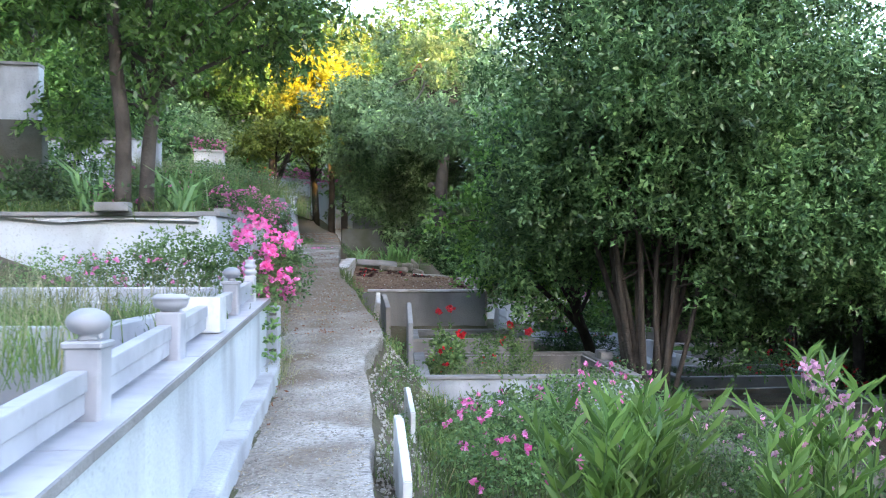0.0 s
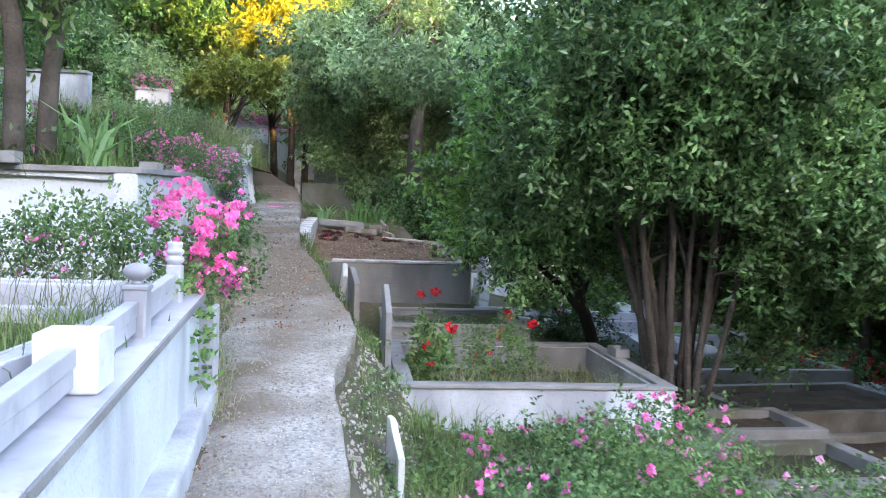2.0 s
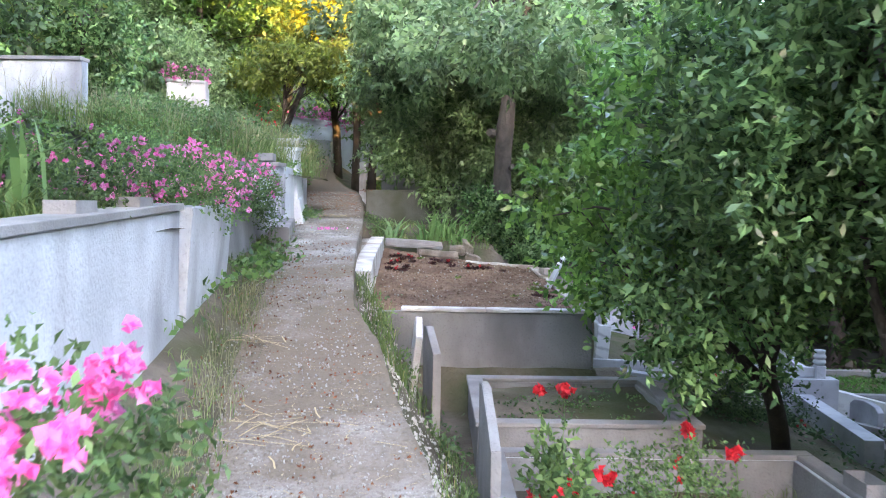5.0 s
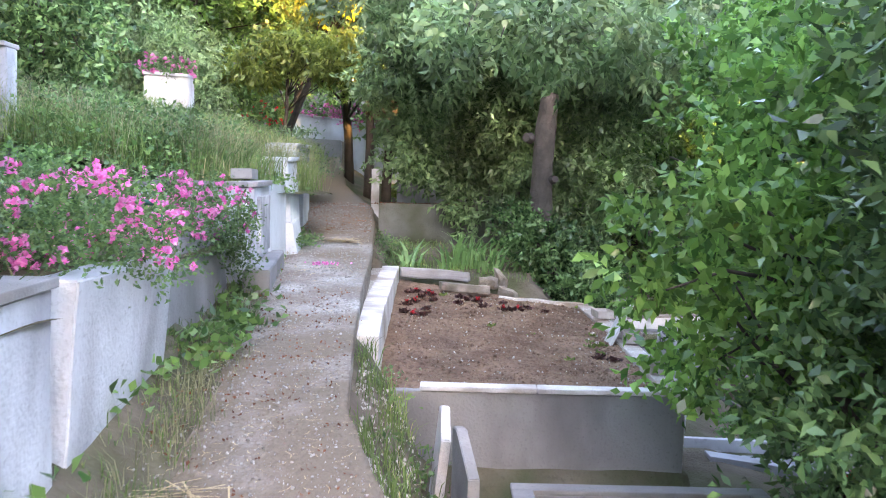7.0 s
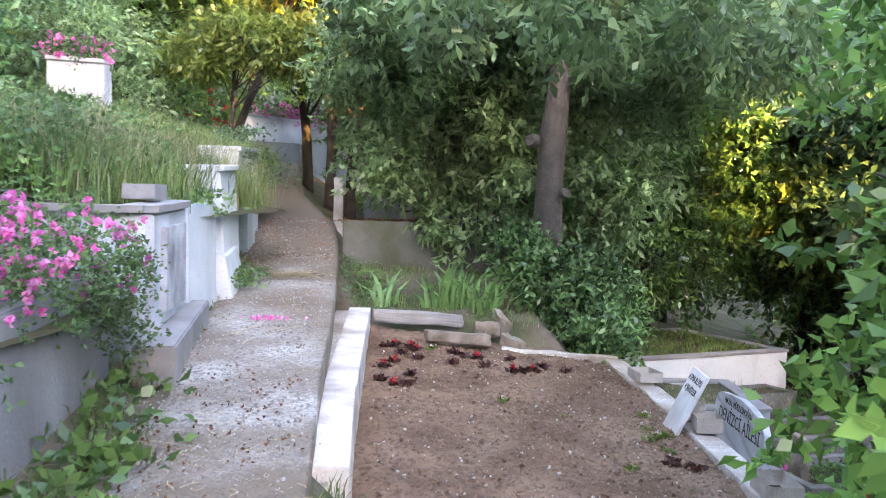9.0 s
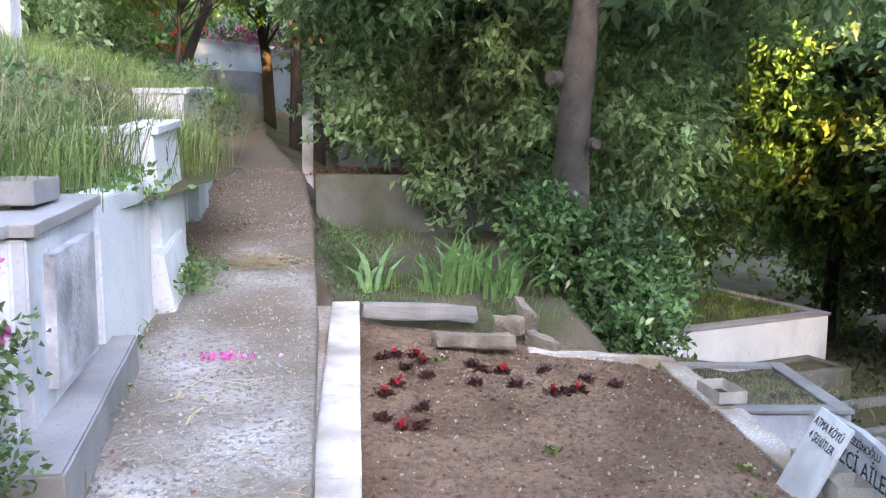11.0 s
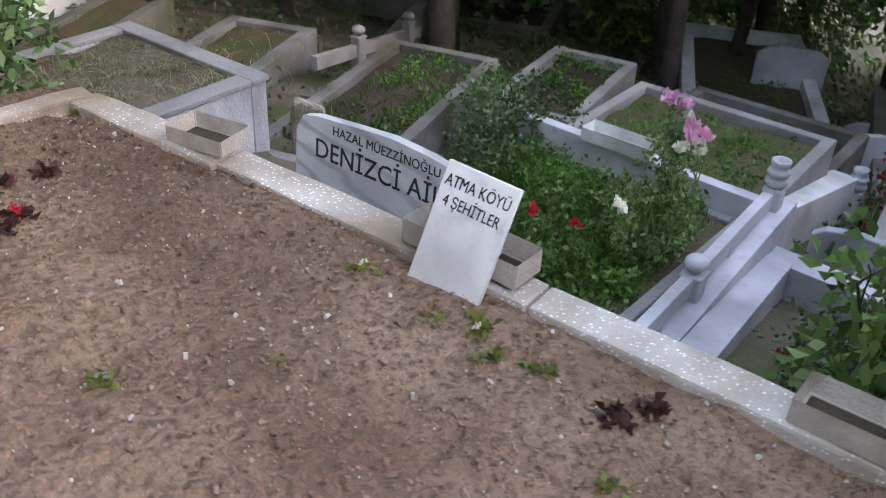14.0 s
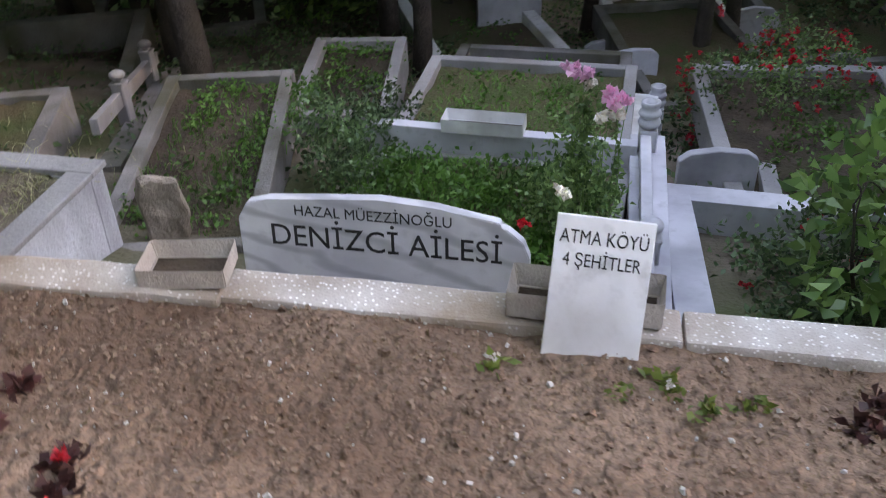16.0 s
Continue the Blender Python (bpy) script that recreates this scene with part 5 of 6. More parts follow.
# shrubby growth that closes the lower slope
shade = random.Random(9)
for k, (x, y, r) in enumerate(((17.5, 9.0, 2.4), (15.5, 11.5, 2.2), (21.0, 15.0, 3.0), (22.5, 8.0, 3.0), (23.0, 0.0, 3.0), (20.0, -5.0, 2.8), (14.0, 16.5, 2.6), (16.0, -4.5, 2.2), (10.8, 14.5, 2.2), (25.5, -10.0, 3.2))):
    z = land(x, y)
    tree("slope_thicket", 170 + k, (x, y, z), [((x, y, z - 0.1), (x + 0.2, y, z + 1.4 * r), 0.08, 0.04)],
         [((x + shade.uniform(-0.7, 0.7) * r, y + shade.uniform(-0.7, 0.7) * r, z + r * shade.uniform(0.25, 1.5)), (r * shade.uniform(0.5, 0.8), r * shade.uniform(0.5, 0.8), r * shade.uniform(0.4, 0.6))) for _ in range(7)],
         (M_BROAD, M_SILVER, M_SHADE)[k % 3], int(480 * r), 8, 0.22, 0.12, M_BARK, "dense leafy thicket closing the lower slope", 0.2, 0.2, 1.3, 0.4, 0.3, 8)
for k, (x, y, r, m) in enumerate(((-7.6, 8.5, 1.6, M_LAUREL), (-6.6, 13.5, 1.5, M_SILVER), (-8.6, 3.6, 1.5, M_BROAD), (-8.5, 17.0, 1.9, M_SILVER))):
    z = land(x, y)
    tree("hill_tree", 190 + k, (x, y, z), [((x, y, z - 0.1), (x, y, z + 1.8 * r), 0.08, 0.04)],
         [((x + shade.uniform(-0.6, 0.6) * r, y + shade.uniform(-0.6, 0.6) * r, z + r * shade.uniform(0.5, 2.1)), (r * shade.uniform(0.5, 0.75), r * shade.uniform(0.5, 0.75), r * shade.uniform(0.35, 0.55))) for _ in range(8)],
         m, int(900 * r), 8, 0.17, 0.07, M_BARK, "leafy young tree among hillside graves", 0.35, 0.35, 1.0, 0.3, 0.3, 10)


# bushes on the hillside
for k, (x, y, r) in enumerate(((-5.6, 3.2, 0.7), (-4.6, 6.4, 0.6), (-6.8, 9.0, 0.9), (-5.4, 12.0, 0.8), (-8.0, 14.5, 1.1), (-6.6, 0.6, 0.8), (-5.0, 15.5, 0.8), (-7.4, 5.0, 0.9), (-9.2, 10.0, 1.1), (-6.2, 18.5, 1.0), (-4.2, 9.6, 0.5), (-8.6, -5.6, 0.9), (-6.4, -6.4, 0.8), (-4.6, -6.0, 0.6), (-9.8, 17.5, 1.3), (-3.6, 4.2, 0.45), (-3.3, 7.0, 0.5), (-4.9, 4.9, 0.6), (-3.9, 2.4, 0.4), (-6.0, 6.9, 0.75), (-4.4, 11.0, 0.6), (-3.8, 12.8, 0.55), (-7.2, 11.6, 0.9), (-5.4, 8.4, 0.6), (-5.9, -3.1, 0.6), (-7.4, -3.2, 0.75), (-8.8, -3.1, 0.6), (9.6, -6.4, 0.9), (11.2, -7.6, 1.2), (12.6, -5.6, 1.1), (14.2, -7.0, 1.3), (11.0, -2.6, 0.8), (13.4, -4.0, 0.9), (16.0, -5.0, 1.4), (17.0, -1.4, 1.3), (16.0, -9.5, 1.5), (13.0, -10.0, 1.3), (19.5, 1.2, 1.4), (21.5, 6.2, 1.6), (23.0, -2.0, 1.7), (20.5, 12.5, 1.6), (24.5, 9.5, 1.8), (25.5, 2.0, 1.8))):
    z = land(x, y) if x > 0 else max(land(x, y), 1.2)
    tree("hill_bush", 130 + k, (x, y, z), [((x, y, z - 0.1), (x, y, z + r), 0.025, 0.01)],
         [((x, y, z + 0.6 * r), (r, r * 0.9, r * 0.75)), ((x + 0.5 * r, y - 0.3 * r, z + 0.9 * r), (0.6 * r, 0.6 * r, 0.5 * r)), ((x - 0.6 * r, y, z + 0.5 * r), (0.7 * r, 0.6 * r, 0.5 * r))],
         M_SHADE if x > 0 else (M_BROAD, M_SHADE, M_LAUREL)[k % 3], int(330 * r), 8, 0.09, 0.045, M_BARK, "rounded leafy bush on the hillside", 0.15, 0.05, 0.7, 0.2, 0.3, 8)


# ---- flowering shrubs ----
def blooms(name, rng, at, size, petals, offset):
    """Ruffled flower heads: petals round every place."""
    n = len(at)
    P = np.repeat(at, petals, 0)
    d = unit(rng.normal(size=P.shape) + np.array([0, -0.3, 0.35]))
    return quick_mesh(name, leaf_quads(rng, P - d * size * 0.1, d, size, size * 0.95, 0.3), 4, offset)


def rose_bush(name, seed, base, blobs, twigs, heads, head, petal, label, leafmat=M_ROSELEAF, cluster=1, leaf=0.055, shell=0.3, per=7, only=None, petals=11):
    rng = np.random.default_rng(seed)
    r2 = random.Random(seed)
    th = thing(name, base, label, "flowering bush", "flowering bushes")
    for k in range(9):
        c, r = r2.choice(blobs)
        bm = bmesh.new()
        limb(bm, r2, (base[0] + r2.uniform(-0.15, 0.15), base[1] + r2.uniform(-0.15, 0.15), base[2]), (c[0] + r2.uniform(-0.7, 0.7) * r[0], c[1] + r2.uniform(-0.7, 0.7) * r[1], c[2] + r2.uniform(0, 0.8) * r[2]), 0.010, 0.004, 0.4, 6, 5)
        part("stem", bm, M_BROAD, th)
    finish("leaves", crown_mesh("leaves", rng, blobs, twigs, per, leaf, leaf * 0.55, base, 0.1, shell, 0.15, 0.5, 0.13), leafmat, th)
    p, d = in_blobs(rng, only or blobs, heads, 0.92)
    p = p[p[:, 2] > base[2]]
    if cluster > 1:
        p = np.repeat(p, cluster, 0) + rng.normal(size=(len(p) * cluster, 3)) * head * 0.9
    finish("blossoms", blooms("blossoms", rng, p, head, petals, base), petal, th)
    return th


# bright pink climber at the balustrade's end
rose_bush("climbing_rose", 71, (-1.0, -9.2, -0.3), [((-0.95, -9.3, 0.66), (0.55, 0.45, 0.34)), ((-0.55, -9.2, 0.56), (0.38, 0.35, 0.36)), ((-0.32, -9.0, 0.48), (0.2, 0.25, 0.3)), ((-0.7, -9.5, 0.30), (0.25, 0.2, 0.3)), ((-1.5, -9.3, 0.58), (0.6, 0.5, 0.36))],
          620, 24, 0.045, M_PINK, "climbing rose with clusters of bright pink blossoms", leaf=0.052, cluster=9, only=[((-0.85, -9.45, 0.78), (0.6, 0.35, 0.30)), ((-0.40, -9.3, 0.62), (0.36, 0.3, 0.36))], petals=8)
rose_bush("rose_bush", 72, (-2.2, -9.2, 0.15), [((-1.9, -9.3, 0.50), (0.75, 0.5, 0.26)), ((-2.8, -9.4, 0.42), (0.8, 0.5, 0.24))], 620, 30, 0.035, M_PINK, "dusty green rose bush with faded pink flowers", leaf=0.04, cluster=2, petals=8)
# pink roses spilling over the planters
rose_bush("rambling_rose", 73, (-2.1, -2.6, 1.3), [((-1.95, -3.0, 1.55), (0.45, 0.9, 0.34)), ((-1.75, -2.2, 1.40), (0.26, 0.6, 0.30)), ((-2.4, -2.8, 1.7), (0.5, 0.9, 0.32))], 900, 150, 0.038, M_PINK, "rambling rose with many small pink flowers", cluster=3, leaf=0.045, petals=7)
rose_bush("rambling_rose", 74, (-2.2, -0.2, 1.4), [((-2.0, 0.0, 1.6), (0.36, 0.8, 0.34)), ((-1.85, 0.5, 1.35), (0.22, 0.35, 0.34)), ((-2.5, -0.2, 1.7), (0.5, 0.9, 0.3))], 800, 120, 0.040, M_PINK, "rambling rose with pink flowers over grey wall", cluster=3, leaf=0.045, petals=7)
rose_bush("rambling_rose", 75, (-2.3, -5.4, 1.3), [((-2.2, -5.2, 1.55), (0.5, 1.1, 0.36)), ((-3.0, -5.4, 1.6), (0.8, 1.2, 0.36))], 900, 90, 0.034, M_PINK, "rambling rose in white planter", cluster=2, leaf=0.045, petals=7)
# rose garden below the path
rose_bush("rose_bush", 76, (2.2, -10.9, -1.3), [((1.9, -11.6, -0.95), (0.6, 0.8, 0.36)), ((2.6, -10.6, -0.95), (0.8, 0.8, 0.42)), ((3.1, -9.4, -1.0), (0.8, 0.8, 0.45)), ((2.2, -9.3, -1.1), (0.6, 0.6, 0.35))], 1500, 85, 0.046, M_PINK, "wild pink rose bushes below the path", cluster=2, leaf=0.05, petals=8)
rose_bush("rose_bush", 77, (4.4, -10.4, -1.7), [((4.2, -10.6, -1.25), (0.8, 0.8, 0.4)), ((5.2, -9.8, -1.4), (0.8, 0.8, 0.4))], 700, 30, 0.046, M_PALEPINK, "pale pink rose bush on lower ground", cluster=2, leaf=0.05, petals=8)
rose_bush("geranium", 78, (1.45, -4.9, -1.4), [((1.5, -5.0, -0.95), (0.25, 0.4, 0.3)), ((1.55, -4.3, -0.85), (0.2, 0.3, 0.3))], 200, 6, 0.045, M_RED, "red flowering geranium inside white grave", cluster=3, leaf=0.09, petals=8)
rose_bush("rose_bush", 79, (2.5, -4.6, -1.4), [((2.5, -4.6, -0.95), (0.55, 0.5, 0.45))], 420, 8, 0.03, M_RED, "red rose bush inside white grave", cluster=2, leaf=0.05, petals=8)
# roses of the green grave
rose_bush("rose_bush", 80, (5.2, 2.95, -1.2), [((5.2, 2.95, -1.02), (0.35, 0.32, 0.26)), ((5.4, 2.95, -0.6), (0.14, 0.14, 0.3))], 240, 1, 0.03, M_WHITEP, "tall rose bush with dark leaves on grave", leaf=0.06)
rose_bush("rose_bush", 81, (6.3, 5.0, -1.5), [((6.3, 5.05, -1.1), (0.45, 0.4, 0.35)), ((6.7, 4.7, -1.3), (0.35, 0.35, 0.4)), ((5.9, 4.8, -1.2), (0.4, 0.3, 0.25))], 480, 3, 0.03, M_WHITEP, "dark leaved rose bush between graves", M_SHADE, leaf=0.06)
rose_bush("rose_bush", 82, (9.0, 1.0, -2.5), [((8.9, 1.2, -1.9), (0.8, 0.75, 0.6)), ((9.8, 0.5, -2.0), (0.9, 0.8, 0.6))], 800, 90, 0.045, M_RED, "red rose bush far down the slope", M_ROSELEAF, cluster=3, leaf=0.06, petals=7)
rose_bush("rose_bush", 83, (5.0, 0.9, -1.7), [((5.0, 1.0, -1.35), (0.7, 0.6, 0.35)), ((4.4, 0.6, -1.2), (0.6, 0.6, 0.35))], 500, 7, 0.035, M_RED, "low red rose bush on dark earth", M_SHADE, cluster=3, leaf=0.06, petals=7)


# ---- grass and weeds ----
def tufts(rng, spots, per, spread):
    """Feet of blades in tufts round spots (x, y, z)."""
    s = np.repeat(np.array(spots), per, 0)
    s[:, :2] += rng.normal(size=(len(s), 2)) * spread
    return s


def grass(name, seed, spots, per, spread, height, width, material, label, lean=0.5, bend=0.5):
    rng = np.random.default_rng(seed)
    feet = tufts(rng, spots, per, spread)
    feet[:, 2] -= 0.02
    ob = finish(name, blades_mesh(name, rng, feet, height, width, lean, (0, 0, 0), bend), material)
    return tagged(ob, label, "grass", kind="stuff")


def weeds(name, seed, spots, per, spread, size, material, label, rise=0.12):
    """Low broad-leaved weeds: leaves that stand out from each spot."""
    rng = np.random.default_rng(seed)
    feet = tufts(rng, spots, per, spread)
    way = unit(rng.normal(size=feet.shape) * np.array([1, 1, 0.35]) + np.array([0, 0, 0.55]))
    feet[:, 2] += rng.uniform(0, rise, len(feet))
    ob = finish(name, quick_mesh(name, leaf_quads(rng, feet, way, size, size * 0.62, 0.12), 4, (0, 0, 0)), material)
    return tagged(ob, label, "weeds", kind="stuff")


sr = random.Random(21)


def strip(n, ya, yb, da, db, side, zf=None):
    """Spots beside the path: distances da to db outwards from its edge on that side."""
    out = []
    for _ in range(n):
        y = sr.uniform(ya, yb)
        d = sr.uniform(da, db)
        x = edge_r(y) + d if side > 0 else edge_l(y) - d
        out.append((x, y, zf(x, y) if zf else land(x, y)))
    return out


def area(n, x0, x1, y0, y1, zf):
    out = []
    for _ in range(n):
        x, y = sr.uniform(x0, x1), sr.uniform(y0, y1)
        out.append((x, y, zf(x, y)))
    return out


def in_plot(n, corner, size, turn, z):
    """Spots inside a turned rectangle."""
    m = Matrix.Translation((*corner, z)) @ Matrix.Rotation(radians(turn), 4, "Z")
    return [tuple(m @ Vector((sr.uniform(0.25, size[0] - 0.25), sr.uniform(0.25, size[1] - 0.25), 0))) for _ in range(n)]


def flat(z):
    return lambda x, y: z


def terr(x0, x1, z0, z1):
    return lambda x, y: z0 + (z1 - z0) * (x1 - x) / (x1 - x0)


grass("grass", 1, strip(300, -17, -0.3, 0.06, 1.0, 1), 11, 0.07, 0.2, 0.008, M_GRASS, "rough green grass on the bank below the path")
grass("grass", 2, strip(70, -3.4, 0.1, 0.02, 0.40, 1), 10, 0.06, 0.24, 0.008, M_GRASS, "tall grass between path and soil plot")
grass("grass", 3, strip(320, -10.3, 11, -0.05, 0.45, -1), 9, 0.06, 0.14, 0.008, M_GRASS, "short grass along the foot of the walls")
grass("dry_grass", 4, strip(150, -10.2, -1, -0.1, 0.25, -1), 7, 0.06, 0.28, 0.006, M_DRYGRASS, "thin dry grass beside the path")
grass("grass", 5, area(900, -8.5, -1.9, -7.6, -3.9, terr(-9, -1.66, 1.14, 1.22)), 9, 0.10, 0.36, 0.012, M_GRASS, "tall grass and weeds in the upper planter")
grass("grass", 6, area(600, -5.8, -2.25, -3.6, 1.1, terr(-6, -1.95, 1.28, 2.0)), 9, 0.10, 0.36, 0.010, M_GRASS, "tall grass above the path")
grass("grass", 7, area(900, -5.8, -2.2, 1.4, 7.9, terr(-6, -2.0, 1.86, 2.6)), 13, 0.10, 0.62, 0.009, M_GRASS, "tall grass on the terrace behind white walls")
grass("dry_grass", 8, area(420, -5.8, -2.2, 1.4, 7.9, terr(-6, -2.0, 1.86, 2.6)), 9, 0.10, 0.95, 0.006, M_DRYGRASS, "tall pale seeding grass behind white walls")
grass("grass", 9, area(500, -5.8, -3.0, 8.2, 13.8, terr(-6, -2.85, 2.6, 3.4)), 9, 0.12, 0.45, 0.012, M_GRASS, "tall grass on the upper terrace")
grass("grass", 10, area(1500, -14, -4.6, -8, 24, land), 8, 0.2, 0.7, 0.018, M_GRASS, "wild grass on the hillside")
grass("grass", 11, area(420, -5.5, -0.75, -16.5, -10.2, lambda x, y: max(land(x, y), 0.04)), 16, 0.10, 0.36, 0.008, M_GRASS, "tall grass behind the balustrade")
grass("dry_grass", 12, area(90, -2.4, -0.85, -15, -10.2, flat(0.1)), 7, 0.10, 0.62, 0.005, M_DRYGRASS, "thin seeding grass behind the balustrade")
grass("dry_grass", 13, area(46, 1.5, 3.9, -6.25, -5.4, flat(-1.35)), 12, 0.09, 0.62, 0.006, M_DRYGRASS, "feathery seeding grass inside the white grave", 0.7, 0.8)
grass("grass", 14, area(90, 1.4, 4.1, -6.2, -3.2, flat(-1.4)), 8, 0.09, 0.2, 0.008, M_GRASS, "weeds inside the white grave")
grass("grass", 15, area(700, 1.2, 6.0, -13.5, -6.8, land), 12, 0.12, 0.42, 0.010, M_GRASS, "rank grass below the path")
grass("grass", 16, area(600, 3.6, 6.2, 2.75, 4.8, flat(-1.36)), 10, 0.035, 0.14, 0.010, M_LUSH, "lush green weeds on the grave")
grass("grass", 17, area(200, 4.8, 7.4, 5.6, 6.7, flat(-1.28)), 6, 0.07, 0.10, 0.010, M_LUSH, "thin grass on an old grave")
grass("grass", 18, area(300, 7.2, 8.75, 2.75, 4.55, flat(-1.66)), 7, 0.06, 0.14, 0.012, M_LUSH, "grass on a marble edged grave")
grass("grass", 19, in_plot(420, (3.0, 9.6), (3.95, 3.0), 24, -0.52), 8, 0.08, 0.14, 0.012, M_GRASS, "turf on grave terraces")
grass("grass", 20, area(600, 7, 24, -9, 18, land), 7, 0.2, 0.2, 0.016, M_LUSH, "sparse grass on the lower slope")
grass("dry_grass", 22, area(150, 4.5, 4.6 + 0.0, 6.4, 7.9, flat(-0.52)), 1, 0.4, 0.1, 0.006, M_DRYGRASS, "dry grass in a grave box", 0.9, 0.9)
grass("dry_grass", 23, area(260, 2.75, 4.3, 6.45, 7.9, flat(-0.52)), 5, 0.05, 0.10, 0.006, M_DRYGRASS, "dry straw like grass in a grave box", 1.2, 0.9)
grass("grass", 24, area(200, -1.0, 1.4, 6.0, 9.7, land), 8, 0.08, 0.16, 0.008, M_GRASS, "short grass round the sword leaves")
weeds("weeds", 31, [*[(x, y, land(x, y)) for x, y in ((-1.75, -1.3), (-1.65, -0.9), (-1.7, -0.5), (-1.75, 0.0), (-1.6, -1.6), (-1.55, -0.6), (-1.8, 0.5), (-1.72, -2.1), (-1.55, -1.2), (-1.85, -3.0), (-1.8, -4.2))]], 46, 0.14, 0.11, M_BROAD, "broad leaved weeds at the wall's foot")
weeds("weeds", 32, [(-2.05, 4.55, 1.15), (-1.95, 4.9, 1.16), (-2.2, 5.2, 1.2), (-1.9, 4.4, 1.1)], 110, 0.12, 0.07, M_ROSELEAF, "low green weed tuft beside the path")
weeds("weeds", 33, strip(60, -10, 0, 0.2, 1.1, 1), 26, 0.12, 0.06, M_ROSELEAF, "leafy weeds on the bank")
weeds("weeds", 34, strip(46, 2.5, 12, 0.1, 0.5, -1), 18, 0.08, 0.05, M_BROAD, "small weeds along the white walls")
weeds("weeds", 35, area(300, 3.6, 6.2, 2.75, 4.8, flat(-1.35)), 24, 0.05, 0.065, M_LUSH, "lush leafy weeds covering the grave", 0.18)
weeds("weeds", 42, strip(70, 5.7, 10, 0.05, 0.7, 1), 18, 0.08, 0.05, M_ROSELEAF, "small weeds beside the sword leaves")
weeds("leaf_litter", 43, strip(160, -12, 11, -0.25, 0.35, -1), 5, 0.1, 0.04, M_DEADLEAF, "brown leaf litter along the path", 0.005)
weeds("leaf_litter", 45, [(x, y, way_z(y) + 0.004) for x, y in ((lambda v: (sr.uniform(edge_l(v) + 0.05, edge_r(v) - 0.05), v))(sr.choice((sr.uniform(-7, 1), sr.uniform(7, 13)))) for _ in range(420))], 3, 0.05, 0.03, M_DEADLEAF, "brown leaf litter trodden into the path", 0.004)
weeds("weeds", 46, area(1500, 5.5, 22, -9, 17, land), 26, 0.24, 0.085, M_SHADE, "low dark weeds between the graves", 0.14)
weeds("weeds", 47, [*area(34, 4.8, 7.4, 5.6, 6.7, flat(-1.28)), *area(26, 7.2, 8.7, 2.75, 4.5, flat(-1.66)), *area(26, 8.1, 9.8, 5.2, 6.2, flat(-1.85)), *area(24, 6.8, 9.2, -0.3, 1.2, flat(-1.85)), *area(20, 9.4, 10.7, 2.7, 4.5, flat(-2.35)), *area(16, 13.2, 16.4, 4.0, 5.6, flat(-3.3))], 30, 0.10, 0.06, M_LUSH, "green weeds on bare grave earth", 0.1)
weeds("weeds", 48, area(60, 4.3, 5.8, 0.8, 1.6, land), 24, 0.1, 0.06, M_SHADE, "dark weeds on earth beside the steps", 0.08)
weeds("weeds", 49, area(26, 1.3, 2.9, -2.5, -0.6, flat(-0.87)), 16, 0.07, 0.045, M_ROSELEAF, "sparse weeds on the grave earth", 0.05)
weeds("weeds", 36, area(90, 1.2, 5.5, -13.5, -7, land), 34, 0.14, 0.07, M_ROSELEAF, "leafy weeds below the path", 0.3)
weeds("weeds", 37, area(220, -5.6, -2.5, 1.4, 8, terr(-6, -2.0, 1.86, 2.6)), 20, 0.16, 0.08, M_BROAD, "leafy weeds on the terrace", 0.4)
weeds("weeds", 50, area(80, -4.6, -2.5, 1.4, 4.0, terr(-6, -2.0, 1.86, 2.6)), 60, 0.09, 0.065, M_ROSELEAF, "tall leafy weeds on the terrace", 0.8)
weeds("weeds", 53, area(30, -5.0, -2.9, 4.4, 8, terr(-6, -2.0, 1.86, 2.6)), 50, 0.09, 0.06, M_BROAD, "leafy weeds behind the stepped walls", 0.5)
weeds("weeds", 51, area(50, -4.6, -2.3, -3.4, 1.1, terr(-6, -1.95, 1.28, 2.0)), 50, 0.10, 0.06, M_BROAD, "tall leafy weeds above the roses", 0.7)
weeds("leaf_litter", 52, area(260, -1.3, 1.8, 10, 12.4, flat(1.69)), 6, 0.1, 0.05, M_DEADLEAF, "dry leaves behind the retaining wall", 0.01)
weeds("weeds", 38, area(420, -12, -4.6, -7, 22, land), 26, 0.3, 0.12, M_BROAD, "bushy undergrowth on the hillside", 0.7)
weeds("weeds", 39, area(70, -8.5, -2.2, -7.5, -4, terr(-9, -1.66, 1.14, 1.22)), 24, 0.2, 0.09, M_SHADE, "leafy undergrowth in the planter", 0.5)
weeds("ivy", 40, [(-2.05, 3.2, 1.95), (-2.15, 3.7, 2.0), (-2.1, 3.9, 1.85), (-2.45, 3.0, 2.05), (-2.5, 3.6, 2.2)], 60, 0.14, 0.07, M_BROAD, "leafy creeper over the white wall", 0.1)
weeds("ivy", 54, [tuple(on_wall(y, -0.05 - 0.02 * k, -0.10 - 0.16 * k)) for k in range(4) for y in (-9.95, -9.75)] + [tuple(on_wall(y, 0.05, 0.12)) for y in (-10.2, -9.9, -9.6)], 16, 0.05, 0.065, M_BROAD, "creeper hanging over the wall's end", 0.08)
weeds("ivy", 41, [(-2.7, 8.4, 2.85), (-2.6, 8.8, 2.6), (-2.6, 9.4, 2.4), (-2.7, 10.0, 2.3), (-2.75, 10.6, 2.2), (-2.9, 9.0, 2.95), (-3.0, 10.0, 3.0)], 90, 0.22, 0.07, M_SHADE, "dark creeper over the upper wall", 0.2)


